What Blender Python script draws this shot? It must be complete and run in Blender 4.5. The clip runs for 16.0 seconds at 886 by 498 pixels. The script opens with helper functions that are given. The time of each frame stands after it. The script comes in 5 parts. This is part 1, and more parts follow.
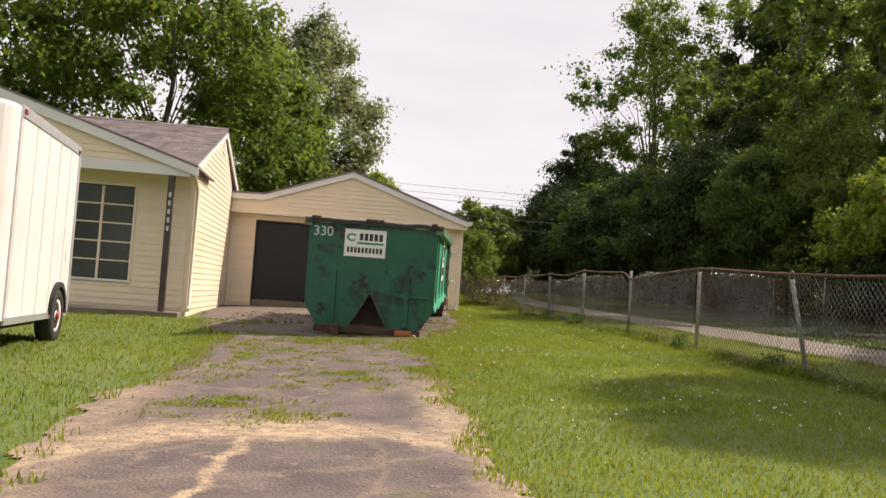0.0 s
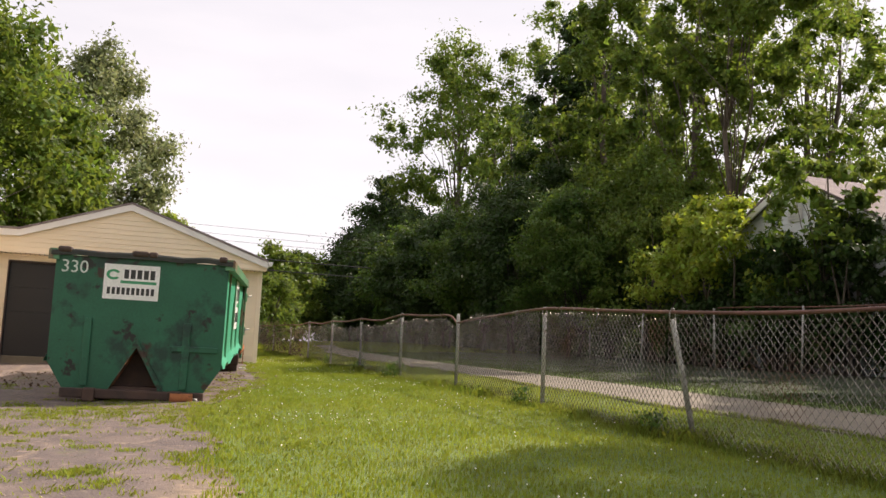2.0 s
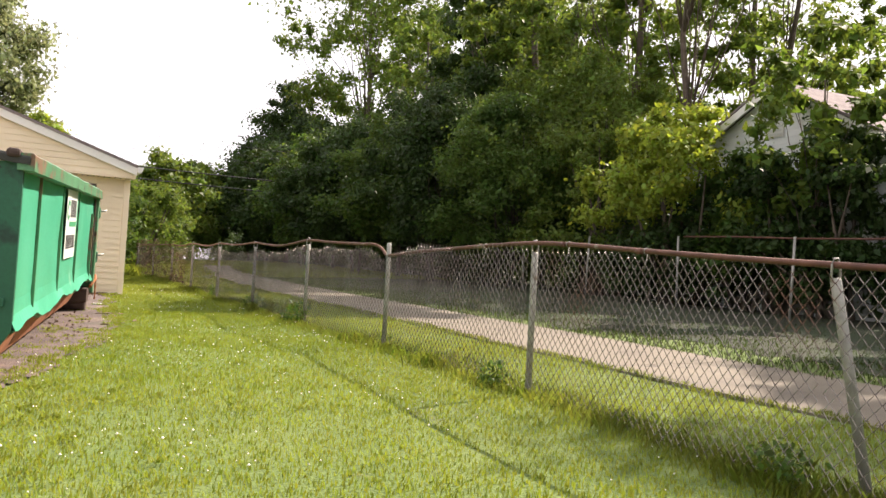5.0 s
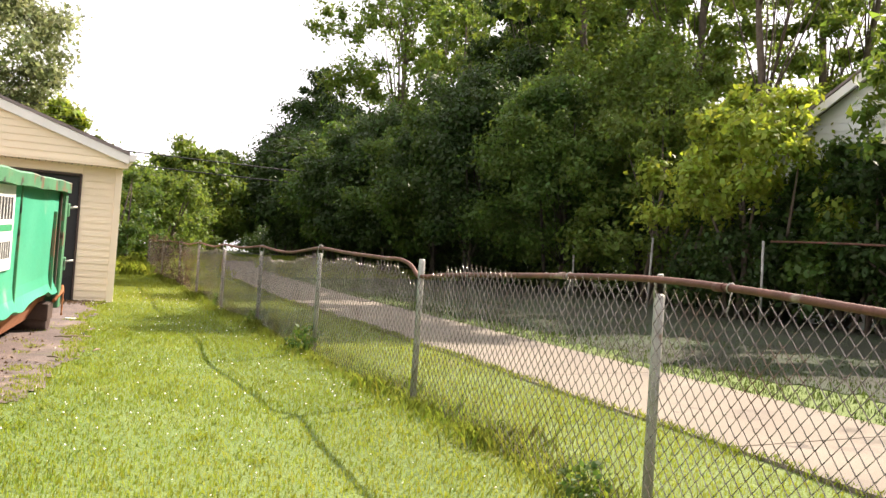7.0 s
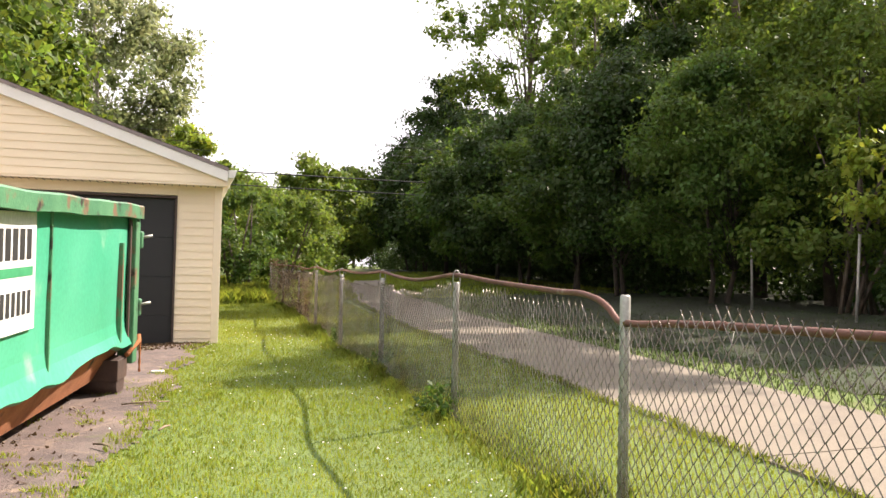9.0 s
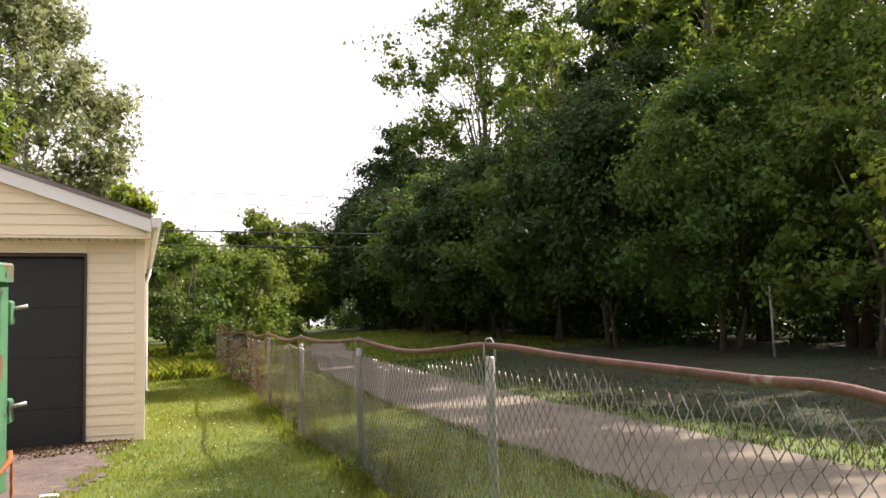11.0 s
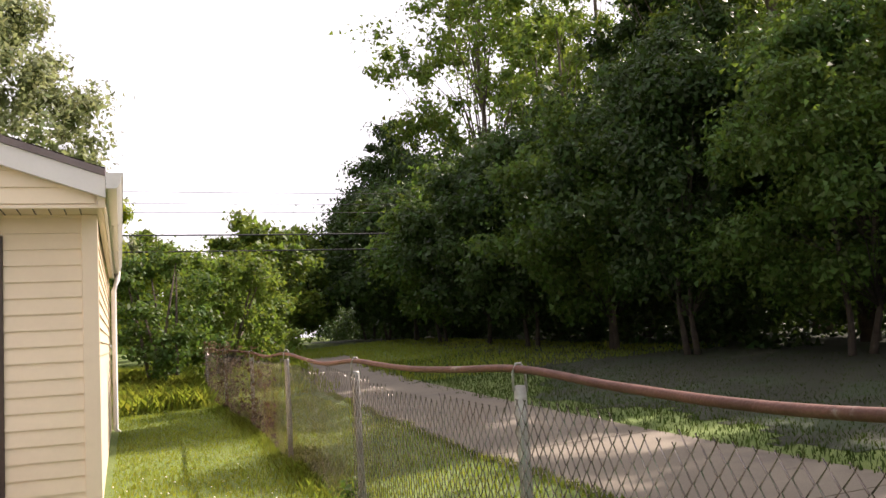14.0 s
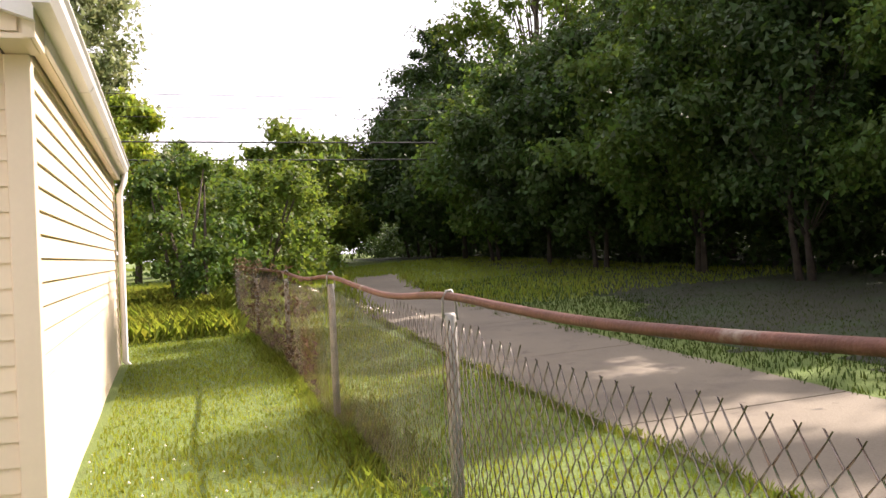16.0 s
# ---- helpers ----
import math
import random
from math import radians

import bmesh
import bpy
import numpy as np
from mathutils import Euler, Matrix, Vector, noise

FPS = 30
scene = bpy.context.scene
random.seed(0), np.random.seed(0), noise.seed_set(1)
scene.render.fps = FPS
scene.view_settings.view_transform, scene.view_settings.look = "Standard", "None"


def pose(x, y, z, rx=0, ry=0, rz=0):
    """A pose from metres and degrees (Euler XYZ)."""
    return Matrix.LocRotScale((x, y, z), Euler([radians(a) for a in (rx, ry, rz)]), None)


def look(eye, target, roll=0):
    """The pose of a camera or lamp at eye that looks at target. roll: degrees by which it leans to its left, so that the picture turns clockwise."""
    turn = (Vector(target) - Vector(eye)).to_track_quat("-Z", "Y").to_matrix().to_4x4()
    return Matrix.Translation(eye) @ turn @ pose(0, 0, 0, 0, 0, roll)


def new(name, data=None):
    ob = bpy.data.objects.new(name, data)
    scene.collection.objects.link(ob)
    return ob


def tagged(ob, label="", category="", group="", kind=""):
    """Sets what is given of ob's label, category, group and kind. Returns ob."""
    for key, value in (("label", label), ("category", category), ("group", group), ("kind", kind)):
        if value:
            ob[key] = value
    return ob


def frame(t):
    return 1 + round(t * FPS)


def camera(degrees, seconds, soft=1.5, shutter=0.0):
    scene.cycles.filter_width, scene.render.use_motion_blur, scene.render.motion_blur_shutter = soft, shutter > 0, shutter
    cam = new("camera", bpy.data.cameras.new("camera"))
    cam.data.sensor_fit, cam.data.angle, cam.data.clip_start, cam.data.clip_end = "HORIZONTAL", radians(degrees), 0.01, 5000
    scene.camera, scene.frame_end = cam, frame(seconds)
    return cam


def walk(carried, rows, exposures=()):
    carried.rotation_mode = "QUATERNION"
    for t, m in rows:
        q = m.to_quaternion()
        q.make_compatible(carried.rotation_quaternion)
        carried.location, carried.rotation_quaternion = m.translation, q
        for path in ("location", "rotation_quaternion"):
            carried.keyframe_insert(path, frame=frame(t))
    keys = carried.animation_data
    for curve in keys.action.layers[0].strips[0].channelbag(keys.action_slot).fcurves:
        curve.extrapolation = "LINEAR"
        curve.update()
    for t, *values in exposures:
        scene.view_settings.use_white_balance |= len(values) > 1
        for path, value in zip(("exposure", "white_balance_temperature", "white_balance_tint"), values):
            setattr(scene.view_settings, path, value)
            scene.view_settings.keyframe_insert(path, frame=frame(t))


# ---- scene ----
cam = camera(52.4, 16.0)

PATH = [
    (0, (-3.52, -25.158, 0.423), (-3.285, -23.175, 0.527), 4.0),
    (0.5, (-3.501, -24.665, 0.42), (-3.039, -22.727, 0.587), 4.0),
    (1, (-3.422, -24.073, 0.443), (-2.842, -22.169, 0.634), 3.7),
    (1.5, (-3.29, -23.372, 0.463), (-2.744, -21.46, 0.683), 3.3),
    (2, (-3.105, -22.683, 0.459), (-2.455, -20.806, 0.692), 2.7),
    (2.5, (-2.944, -21.944, 0.494), (-2.409, -20.033, 0.747), 3.6),
    (3, (-2.706, -21.28, 0.543), (-1.992, -19.421, 0.731), 2.8),
    (3.5, (-2.557, -20.639, 0.619), (-1.824, -18.783, 0.753), 2.7),
    (4, (-2.397, -20.028, 0.662), (-1.602, -18.194, 0.743), 2.2),
    (4.2, (-2.345, -19.773, 0.669), (-1.538, -17.944, 0.721), 2.7),
    (6.3, (-1.294, -17.149, 0.984), (-0.378, -15.373, 1.063), 3.7),
    (6.5, (-1.211, -16.874, 1.007), (-0.367, -15.062, 1.073), 4.2),
    (7, (-0.992, -16.283, 1.057), (-0.198, -14.448, 1.095), 4.2),
    (7.5, (-0.787, -15.62, 1.093), (-0.119, -13.734, 1.103), 3.9),
    (8, (-0.591, -14.934, 1.123), (0.009, -13.026, 1.148), 3.0),
    (8.5, (-0.422, -14.226, 1.177), (0.14, -12.307, 1.17), 2.8),
    (9, (-0.28, -13.593, 1.207), (0.241, -11.662, 1.25), 1.5),
    (9.5, (-0.198, -12.954, 1.232), (0.302, -11.019, 1.296), 1.5),
    (9.7, (-0.183, -12.696, 1.278), (0.375, -10.777, 1.353), 0.9),
    (12, (0.219, -9.608, 1.276), (0.839, -7.721, 1.515), -1.9),
    (12.5, (0.23, -8.926, 1.291), (0.8, -7.028, 1.558), -1.8),
    (13, (0.264, -8.265, 1.284), (0.927, -6.392, 1.511), -3.0),
    (13.2, (0.253, -7.983, 1.29), (1.058, -6.178, 1.594), -3.5),
    (13.5, (0.229, -7.595, 1.308), (0.922, -5.728, 1.49), -3.1),
    (14, (0.227, -6.965, 1.325), (0.885, -5.084, 1.504), -3.1),
    (14.5, (0.291, -6.32, 1.323), (0.925, -4.432, 1.506), -2.4),
    (15, (0.392, -5.679, 1.318), (1.001, -3.787, 1.538), -2.1),
    (15.5, (0.566, -4.988, 1.331), (1.29, -3.128, 1.453), -2.7),
    (16, (0.603, -4.426, 1.337), (1.174, -2.509, 1.339), -2.4),
]
walk(cam, [(t, look(eye, target, roll)) for t, eye, target, roll in PATH],
     exposures=[(0, 0.3, 6500, 18), (1.5, 0.48, 6500, 18), (2.5, 0.48, 6500, 18), (4.2, 0.75, 6500, 18), (6.5, 1.36, 6500, 18), (9.5, 1.2, 6450, 20), (12, 0.88, 6400, 22), (15, 0.97, 6400, 22), (16, 1.22, 6400, 22)])

# ---------- light ----------
SUN_EL, SUN_AZ = radians(45), radians(18)          # height over the horizon; turn from +x towards +y
sun_way = Vector((math.cos(SUN_EL) * math.cos(SUN_AZ), math.cos(SUN_EL) * math.sin(SUN_AZ), math.sin(SUN_EL)))
world = bpy.data.worlds.new("world")
scene.world = world
world.use_nodes = True
wn, wl = world.node_tree.nodes, world.node_tree.links
wn.clear()
w_out = wn.new("ShaderNodeOutputWorld")
w_bg = wn.new("ShaderNodeBackground")
w_sky = wn.new("ShaderNodeTexSky")
w_sky.sky_type, w_sky.sun_disc = "NISHITA", False
w_sky.sun_elevation, w_sky.sun_rotation = SUN_EL, radians(90) - SUN_AZ
w_sky.air_density, w_sky.dust_density = 1.0, 3.0
w_tc = wn.new("ShaderNodeTexCoord")
w_map = wn.new("ShaderNodeMapping")
w_map.inputs["Scale"].default_value = (1.0, 1.0, 4.0)
w_noise = wn.new("ShaderNodeTexNoise")
w_noise.inputs["Scale"].default_value, w_noise.inputs["Detail"].default_value = 1.6, 6
w_ramp = wn.new("ShaderNodeValToRGB")
w_ramp.color_ramp.elements[0].position, w_ramp.color_ramp.elements[0].color = 0.3, (0.64, 0.64, 0.64, 1)
w_ramp.color_ramp.elements[1].position, w_ramp.color_ramp.elements[1].color = 0.7, (0.97, 0.97, 0.97, 1)
w_mix = wn.new("ShaderNodeMix")
w_mix.data_type = "RGBA"
w_mix.inputs["B"].default_value = (11.2, 10.9, 10.7, 1)
wl.new(w_tc.outputs["Generated"], w_map.inputs["Vector"])
wl.new(w_map.outputs["Vector"], w_noise.inputs["Vector"])
wl.new(w_noise.outputs["Fac"], w_ramp.inputs["Fac"])
wl.new(w_ramp.outputs["Color"], w_mix.inputs["Factor"])
wl.new(w_sky.outputs["Color"], w_mix.inputs["A"])
wl.new(w_mix.outputs["Result"], w_bg.inputs["Color"])
w_bg.inputs["Strength"].default_value = 0.072
wl.new(w_bg.outputs["Background"], w_out.inputs["Surface"])
sun = new("sun", bpy.data.lights.new("sun", "SUN"))
sun.data.energy, sun.data.angle, sun.data.color = 5.5, radians(0.6), (1.0, 0.89, 0.73)
sun.matrix_world = look(sun_way * 60, (0, 0, 0))


# ---------- materials ----------
def surface(name, colours, scale=3.0, fine=60.0, rough=0.8, metal=0.0, bump=0.2, depth=0.01, per="", spots=None, translucent=0.0, seed=0.0, grain_by=0.25, spread=0.28):
    """A procedural surface: patches between two colours, fine grain, relief; per: 'object' or 'island' varies the pieces;
    spots: (colour, scale, threshold) lays stains with a shape of their own over it."""
    m = bpy.data.materials.new(name)
    m.use_nodes = True
    n, l = m.node_tree.nodes, m.node_tree.links
    b = n["Principled BSDF"]
    b.inputs["Roughness"].default_value, b.inputs["Metallic"].default_value = rough, metal
    tc = n.new("ShaderNodeTexCoord")
    big = n.new("ShaderNodeTexNoise")
    big.noise_dimensions = "4D"
    big.inputs["W"].default_value = seed
    big.inputs["Scale"].default_value, big.inputs["Detail"].default_value, big.inputs["Roughness"].default_value = scale, 5, 0.6
    small = n.new("ShaderNodeTexNoise")
    small.inputs["Scale"].default_value, small.inputs["Detail"].default_value = fine, 3
    for tex in (big, small):
        l.new(tc.outputs["Object"], tex.inputs["Vector"])
    ramp = n.new("ShaderNodeValToRGB")
    ramp.color_ramp.elements[0].position, ramp.color_ramp.elements[1].position = 0.32, 0.68
    ramp.color_ramp.elements[0].color = (*colours[0], 1)
    ramp.color_ramp.elements[1].color = (*colours[1], 1)
    l.new(big.outputs["Fac"], ramp.inputs["Fac"])
    grain = n.new("ShaderNodeMapRange")
    grain.inputs["To Min"].default_value, grain.inputs["To Max"].default_value = 1 - grain_by, 1 + grain_by
    l.new(small.outputs["Fac"], grain.inputs["Value"])
    hue = n.new("ShaderNodeHueSaturation")
    l.new(ramp.outputs["Color"], hue.inputs["Color"])
    l.new(grain.outputs["Result"], hue.inputs["Value"])
    colour = hue.outputs["Color"]
    if per:
        if per == "object":
            rnd = n.new("ShaderNodeObjectInfo").outputs["Random"]
        else:
            rnd = n.new("ShaderNodeNewGeometry").outputs["Random Per Island"]
        vary = n.new("ShaderNodeMapRange")
        vary.inputs["To Min"].default_value, vary.inputs["To Max"].default_value = (1 - spread, 1 + spread) if per == "island" else (0.95, 1.04)
        l.new(rnd, vary.inputs["Value"])
        hue2 = n.new("ShaderNodeHueSaturation")
        if per == "island":
            turn = n.new("ShaderNodeMapRange")
            turn.inputs["To Min"].default_value, turn.inputs["To Max"].default_value = 0.475, 0.515
            l.new(rnd, turn.inputs["Value"])
            l.new(turn.outputs["Result"], hue2.inputs["Hue"])
        l.new(vary.outputs["Result"], hue2.inputs["Value"])
        l.new(colour, hue2.inputs["Color"])
        colour = hue2.outputs["Color"]
    for spot in spots or ():
        tint, s_scale, level, spread = spot
        blot = n.new("ShaderNodeTexNoise")
        blot.noise_dimensions = "4D"
        blot.inputs["W"].default_value = s_scale + seed
        blot.inputs["Scale"].default_value, blot.inputs["Detail"].default_value, blot.inputs["Roughness"].default_value = s_scale, 7, 0.62
        l.new(tc.outputs["Object"], blot.inputs["Vector"])
        cut = n.new("ShaderNodeMapRange")
        cut.inputs["From Min"].default_value, cut.inputs["From Max"].default_value = level, level + spread
        l.new(blot.outputs["Fac"], cut.inputs["Value"])
        mix = n.new("ShaderNodeMix")
        mix.data_type = "RGBA"
        mix.inputs["B"].default_value = (*tint, 1)
        l.new(cut.outputs["Result"], mix.inputs["Factor"])
        l.new(colour, mix.inputs["A"])
        colour = mix.outputs["Result"]
    l.new(colour, b.inputs["Base Color"])
    if bump:
        bp = n.new("ShaderNodeBump")
        bp.inputs["Strength"].default_value, bp.inputs["Distance"].default_value = bump, depth
        l.new(small.outputs["Fac"], bp.inputs["Height"])
        l.new(bp.outputs["Normal"], b.inputs["Normal"])
    if translucent:
        b.inputs["Specular IOR Level"].default_value = 0.22
        tr = n.new("ShaderNodeBsdfTranslucent")
        warm = n.new("ShaderNodeHueSaturation")
        warm.inputs["Hue"].default_value, warm.inputs["Saturation"].default_value, warm.inputs["Value"].default_value = 0.475, 1.1, 1.7
        l.new(colour, warm.inputs["Color"])
        l.new(warm.outputs["Color"], tr.inputs["Color"])
        ms = n.new("ShaderNodeMixShader")
        ms.inputs["Fac"].default_value = translucent
        l.new(b.outputs["BSDF"], ms.inputs[1])
        l.new(tr.outputs["BSDF"], ms.inputs[2])
        l.new(ms.outputs["Shader"], n["Material Output"].inputs["Surface"])
    return m


M = {}
M["soil"] = surface("lawn_soil", [(0.088, 0.136, 0.025), (0.125, 0.167, 0.036)], 1.3, 45, 0.95, bump=0.8, depth=0.03, grain_by=0.6,
                    spots=[((0.12, 0.11, 0.045), 0.9, 0.6, 0.12)])
M["blade"] = surface("grass_blade", [(0.143, 0.205, 0.029), (0.206, 0.258, 0.046)], 0.45, 3, 0.6, bump=0, per="island", translucent=0.4, spread=0.16)
# lawn grass green darkened to stand in for the shade of the trees
M["shade_blade"] = surface("grass_blade_baked_shade", [(0.030, 0.058, 0.012), (0.058, 0.092, 0.019)], 0.5, 3, 0.75, bump=0, per="island", translucent=0.3, spread=0.2)
M["tall_blade"] = surface("tall_grass_blade", [(0.125, 0.192, 0.030), (0.20, 0.24, 0.052)], 0.8, 3, 0.6, bump=0, per="island", translucent=0.4)
M["meadow_blade"] = surface("meadow_grass_blade", [(0.135, 0.20, 0.030), (0.20, 0.24, 0.05)], 0.6, 3, 0.7, bump=0, per="island", translucent=0.45)
M["clover"] = surface("clover_flower", [(0.75, 0.73, 0.66), (0.85, 0.83, 0.78)], 20, 90, 0.8, bump=0.2)
M["asphalt"] = surface("worn_asphalt", [(0.085, 0.066, 0.062), (0.160, 0.122, 0.106)], 2.6, 60, 0.93, bump=0.9, depth=0.015, grain_by=0.5,
                       spots=[((0.20, 0.15, 0.115), 0.8, 0.56, 0.2), ((0.07, 0.055, 0.05), 1.3, 0.56, 0.2), ((0.28, 0.21, 0.15), 6.7, 0.58, 0.12), ((0.10, 0.115, 0.03), 1.5, 0.60, 0.12)])
an, al = M["asphalt"].node_tree.nodes, M["asphalt"].node_tree.links
a_link = an["Principled BSDF"].inputs["Base Color"].links[0]
a_from = a_link.from_socket
a_tc = an.new("ShaderNodeTexCoord")
a_xyz = an.new("ShaderNodeSeparateXYZ")
al.new(a_tc.outputs["Object"], a_xyz.inputs["Vector"])


def calc(op, a, b=0.0, c=0.0):
    """One step of arithmetic in the asphalt's nodes; each operand is a number or a socket."""
    q = an.new("ShaderNodeMath")
    q.operation = op
    for slot, val in zip(q.inputs, (a, b, c)):
        if isinstance(val, (int, float)):
            slot.default_value = val
        else:
            al.new(val, slot)
    return q.outputs["Value"]


def fade(val, lo, hi, top=1.0):
    q = an.new("ShaderNodeMapRange")
    q.interpolation_type = "SMOOTHSTEP"
    q.inputs["From Min"].default_value, q.inputs["From Max"].default_value, q.inputs["To Max"].default_value = lo, hi, top
    al.new(val, q.inputs["Value"])
    return q.outputs["Result"]


def cloud(scale, detail, rough):
    q = an.new("ShaderNodeTexNoise")
    q.inputs["Scale"].default_value, q.inputs["Detail"].default_value, q.inputs["Roughness"].default_value = scale, detail, rough
    al.new(a_tc.outputs["Object"], q.inputs["Vector"])
    return q.outputs["Fac"]


# washed-out sand lies across the drive in one bowed band, along both edges and in the cracks
a_warp = calc("MULTIPLY_ADD", cloud(1.3, 8, 0.65), 1.3, -0.65)
a_px = calc("MULTIPLY_ADD", a_warp, 0.5, a_xyz.outputs["X"])
a_py = calc("ADD", a_xyz.outputs["Y"], a_warp)
a_bow = calc("POWER", calc("ADD", a_px, 3.75), 2.0)
a_off = calc("ADD", calc("MULTIPLY_ADD", a_bow, 0.6, a_py), 19.6)
a_arc = calc("MULTIPLY", fade(a_off, -0.42, -0.15), fade(a_off, 0.75, 0.05))
a_near = fade(a_py, -16.2, -18.4)
a_left = calc("MULTIPLY", fade(a_px, -4.5, -4.95, 0.6), a_near)
a_right = calc("MULTIPLY", fade(a_px, -2.95, -2.68, 0.75), a_near)
a_line = calc("ABSOLUTE", calc("ADD", a_px, calc("MULTIPLY_ADD", a_xyz.outputs["Y"], -0.12, 1.52)))
a_crack = calc("MULTIPLY", fade(a_line, 0.075, 0.02), fade(a_xyz.outputs["Y"], -19.6, -20.0))
a_cells = an.new("ShaderNodeTexVoronoi")
a_cells.feature = "DISTANCE_TO_EDGE"
a_cells.inputs["Scale"].default_value = 0.8
a_join = an.new("ShaderNodeCombineXYZ")
al.new(a_px, a_join.inputs["X"])
al.new(a_py, a_join.inputs["Y"])
al.new(a_join.outputs["Vector"], a_cells.inputs["Vector"])
a_net = fade(a_cells.outputs["Distance"], 0.03, 0.006, 0.22)
a_sum = calc("MAXIMUM", calc("MAXIMUM", a_arc, a_left), calc("MAXIMUM", calc("MAXIMUM", a_right, a_crack), a_net))
a_grit = calc("MULTIPLY_ADD", fade(cloud(9.0, 10, 0.8), 0.42, 0.6), 0.65, 0.35)
a_fac = calc("MULTIPLY", a_sum, a_grit)
a_mix = an.new("ShaderNodeMix")
a_mix.data_type = "RGBA"
a_mix.inputs["B"].default_value = (0.47, 0.35, 0.215, 1)
al.new(a_fac, a_mix.inputs["Factor"])
al.new(a_from, a_mix.inputs["A"])
al.new(a_mix.outputs["Result"], an["Principled BSDF"].inputs["Base Color"])
M["concrete"] = surface("pale_concrete", [(0.142, 0.120, 0.090), (0.195, 0.167, 0.124)], 0.7, 70, 0.9, bump=0.5, depth=0.008, grain_by=0.3,
                        spots=[((0.12, 0.10, 0.08), 1.6, 0.54, 0.14), ((0.09, 0.075, 0.06), 4.1, 0.63, 0.05)])
# litter and soil tones pushed near black, so the colour holds the tree shade
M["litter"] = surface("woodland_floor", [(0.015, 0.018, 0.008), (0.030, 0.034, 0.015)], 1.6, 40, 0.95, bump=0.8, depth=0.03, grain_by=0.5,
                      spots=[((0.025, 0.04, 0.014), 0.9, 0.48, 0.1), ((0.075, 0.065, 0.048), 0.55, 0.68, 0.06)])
M["siding"] = surface("cream_vinyl_siding", [(0.74, 0.62, 0.45), (0.79, 0.67, 0.50)], 0.6, 35, 0.5, bump=0.03, depth=0.003, per="object", grain_by=0.03,
                      spots=[((0.63, 0.52, 0.37), 1.1, 0.64, 0.2)])
M["trim"] = surface("white_painted_trim", [(0.66, 0.64, 0.62), (0.74, 0.72, 0.70)], 1.2, 50, 0.5, bump=0.03, grain_by=0.04, spots=[((0.55, 0.53, 0.5), 2.2, 0.62, 0.2)])
M["cream_trim"] = surface("cream_corner_trim", [(0.76, 0.64, 0.48), (0.80, 0.68, 0.52)], 1.0, 50, 0.5, bump=0.03, grain_by=0.03)
M["door"] = surface("dark_garage_door_paint", [(0.006, 0.006, 0.008), (0.011, 0.010, 0.012)], 1.3, 60, 0.55, bump=0.05, grain_by=0.08)
M["shingle"] = surface("asphalt_shingle", [(0.16, 0.13, 0.13), (0.24, 0.20, 0.20)], 2.5, 150, 0.95, bump=0.6, per="island",
                       spots=[((0.10, 0.08, 0.09), 1.2, 0.6, 0.15)])
M["glass"] = surface("dark_window_glass", [(0.045, 0.05, 0.05), (0.085, 0.09, 0.085)], 1.0, 10, 0.12, bump=0)
M["brown"] = surface("dark_brown_post_paint", [(0.045, 0.03, 0.025), (0.075, 0.05, 0.04)], 4, 60, 0.6, bump=0.2)
RUST = (0.10, 0.035, 0.018)
# container green darkened for the shaded front; stains and rust lie over it
M["green_steel"] = surface("chipped_green_baked_shade", [(0.008, 0.078, 0.042), (0.015, 0.118, 0.064)], 1.1, 40, 0.5, bump=0.1, depth=0.01,
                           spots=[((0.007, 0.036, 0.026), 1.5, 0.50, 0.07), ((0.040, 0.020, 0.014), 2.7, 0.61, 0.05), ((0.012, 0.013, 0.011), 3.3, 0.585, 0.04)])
# the same container green, lightened to put sunlight on the sides
M["green_side"] = surface("green_steel_baked_sun", [(0.045, 0.32, 0.185), (0.085, 0.41, 0.26)], 0.9, 30, 0.36, bump=0.08, depth=0.01,
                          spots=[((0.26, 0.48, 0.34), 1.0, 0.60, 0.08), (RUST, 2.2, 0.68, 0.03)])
M["rim_steel"] = surface("rusty_green_rim", [(0.04, 0.15, 0.075), (0.09, 0.24, 0.12)], 2.5, 40, 0.55, bump=0.3,
                         spots=[((0.17, 0.10, 0.06), 2.9, 0.54, 0.06), ((0.03, 0.022, 0.018), 3.1, 0.57, 0.05)])
M["rust"] = surface("orange_rust", [(0.22, 0.075, 0.025), (0.42, 0.16, 0.06)], 4, 60, 0.9, bump=0.4,
                    spots=[((0.06, 0.035, 0.025), 3, 0.58, 0.1)])
M["black"] = surface("black_rubber", [(0.012, 0.012, 0.012), (0.03, 0.028, 0.026)], 6, 60, 0.8, bump=0.3)
M["dark_steel"] = surface("dirty_dark_steel", [(0.035, 0.022, 0.018), (0.08, 0.045, 0.032)], 4, 60, 0.75, bump=0.4)
M["black_steel"] = surface("blackened_green_steel", [(0.012, 0.016, 0.013), (0.03, 0.032, 0.026)], 5, 50, 0.6, bump=0.4, spots=[((0.10, 0.04, 0.025), 6, 0.6, 0.08)])
M["sign_white"] = surface("white_sign_vinyl", [(0.70, 0.70, 0.68), (0.78, 0.78, 0.76)], 3, 40, 0.45, bump=0, spots=[((0.45, 0.46, 0.43), 5, 0.66, 0.08)])
M["sign_black"] = surface("black_sign_print", [(0.02, 0.02, 0.022), (0.04, 0.04, 0.04)], 9, 60, 0.5, bump=0)
M["sign_green"] = surface("green_sign_print", [(0.03, 0.22, 0.10), (0.05, 0.30, 0.14)], 9, 60, 0.5, bump=0)
M["stencil"] = surface("faded_white_stencil", [(0.45, 0.52, 0.48), (0.62, 0.66, 0.62)], 25, 60, 0.6, bump=0)
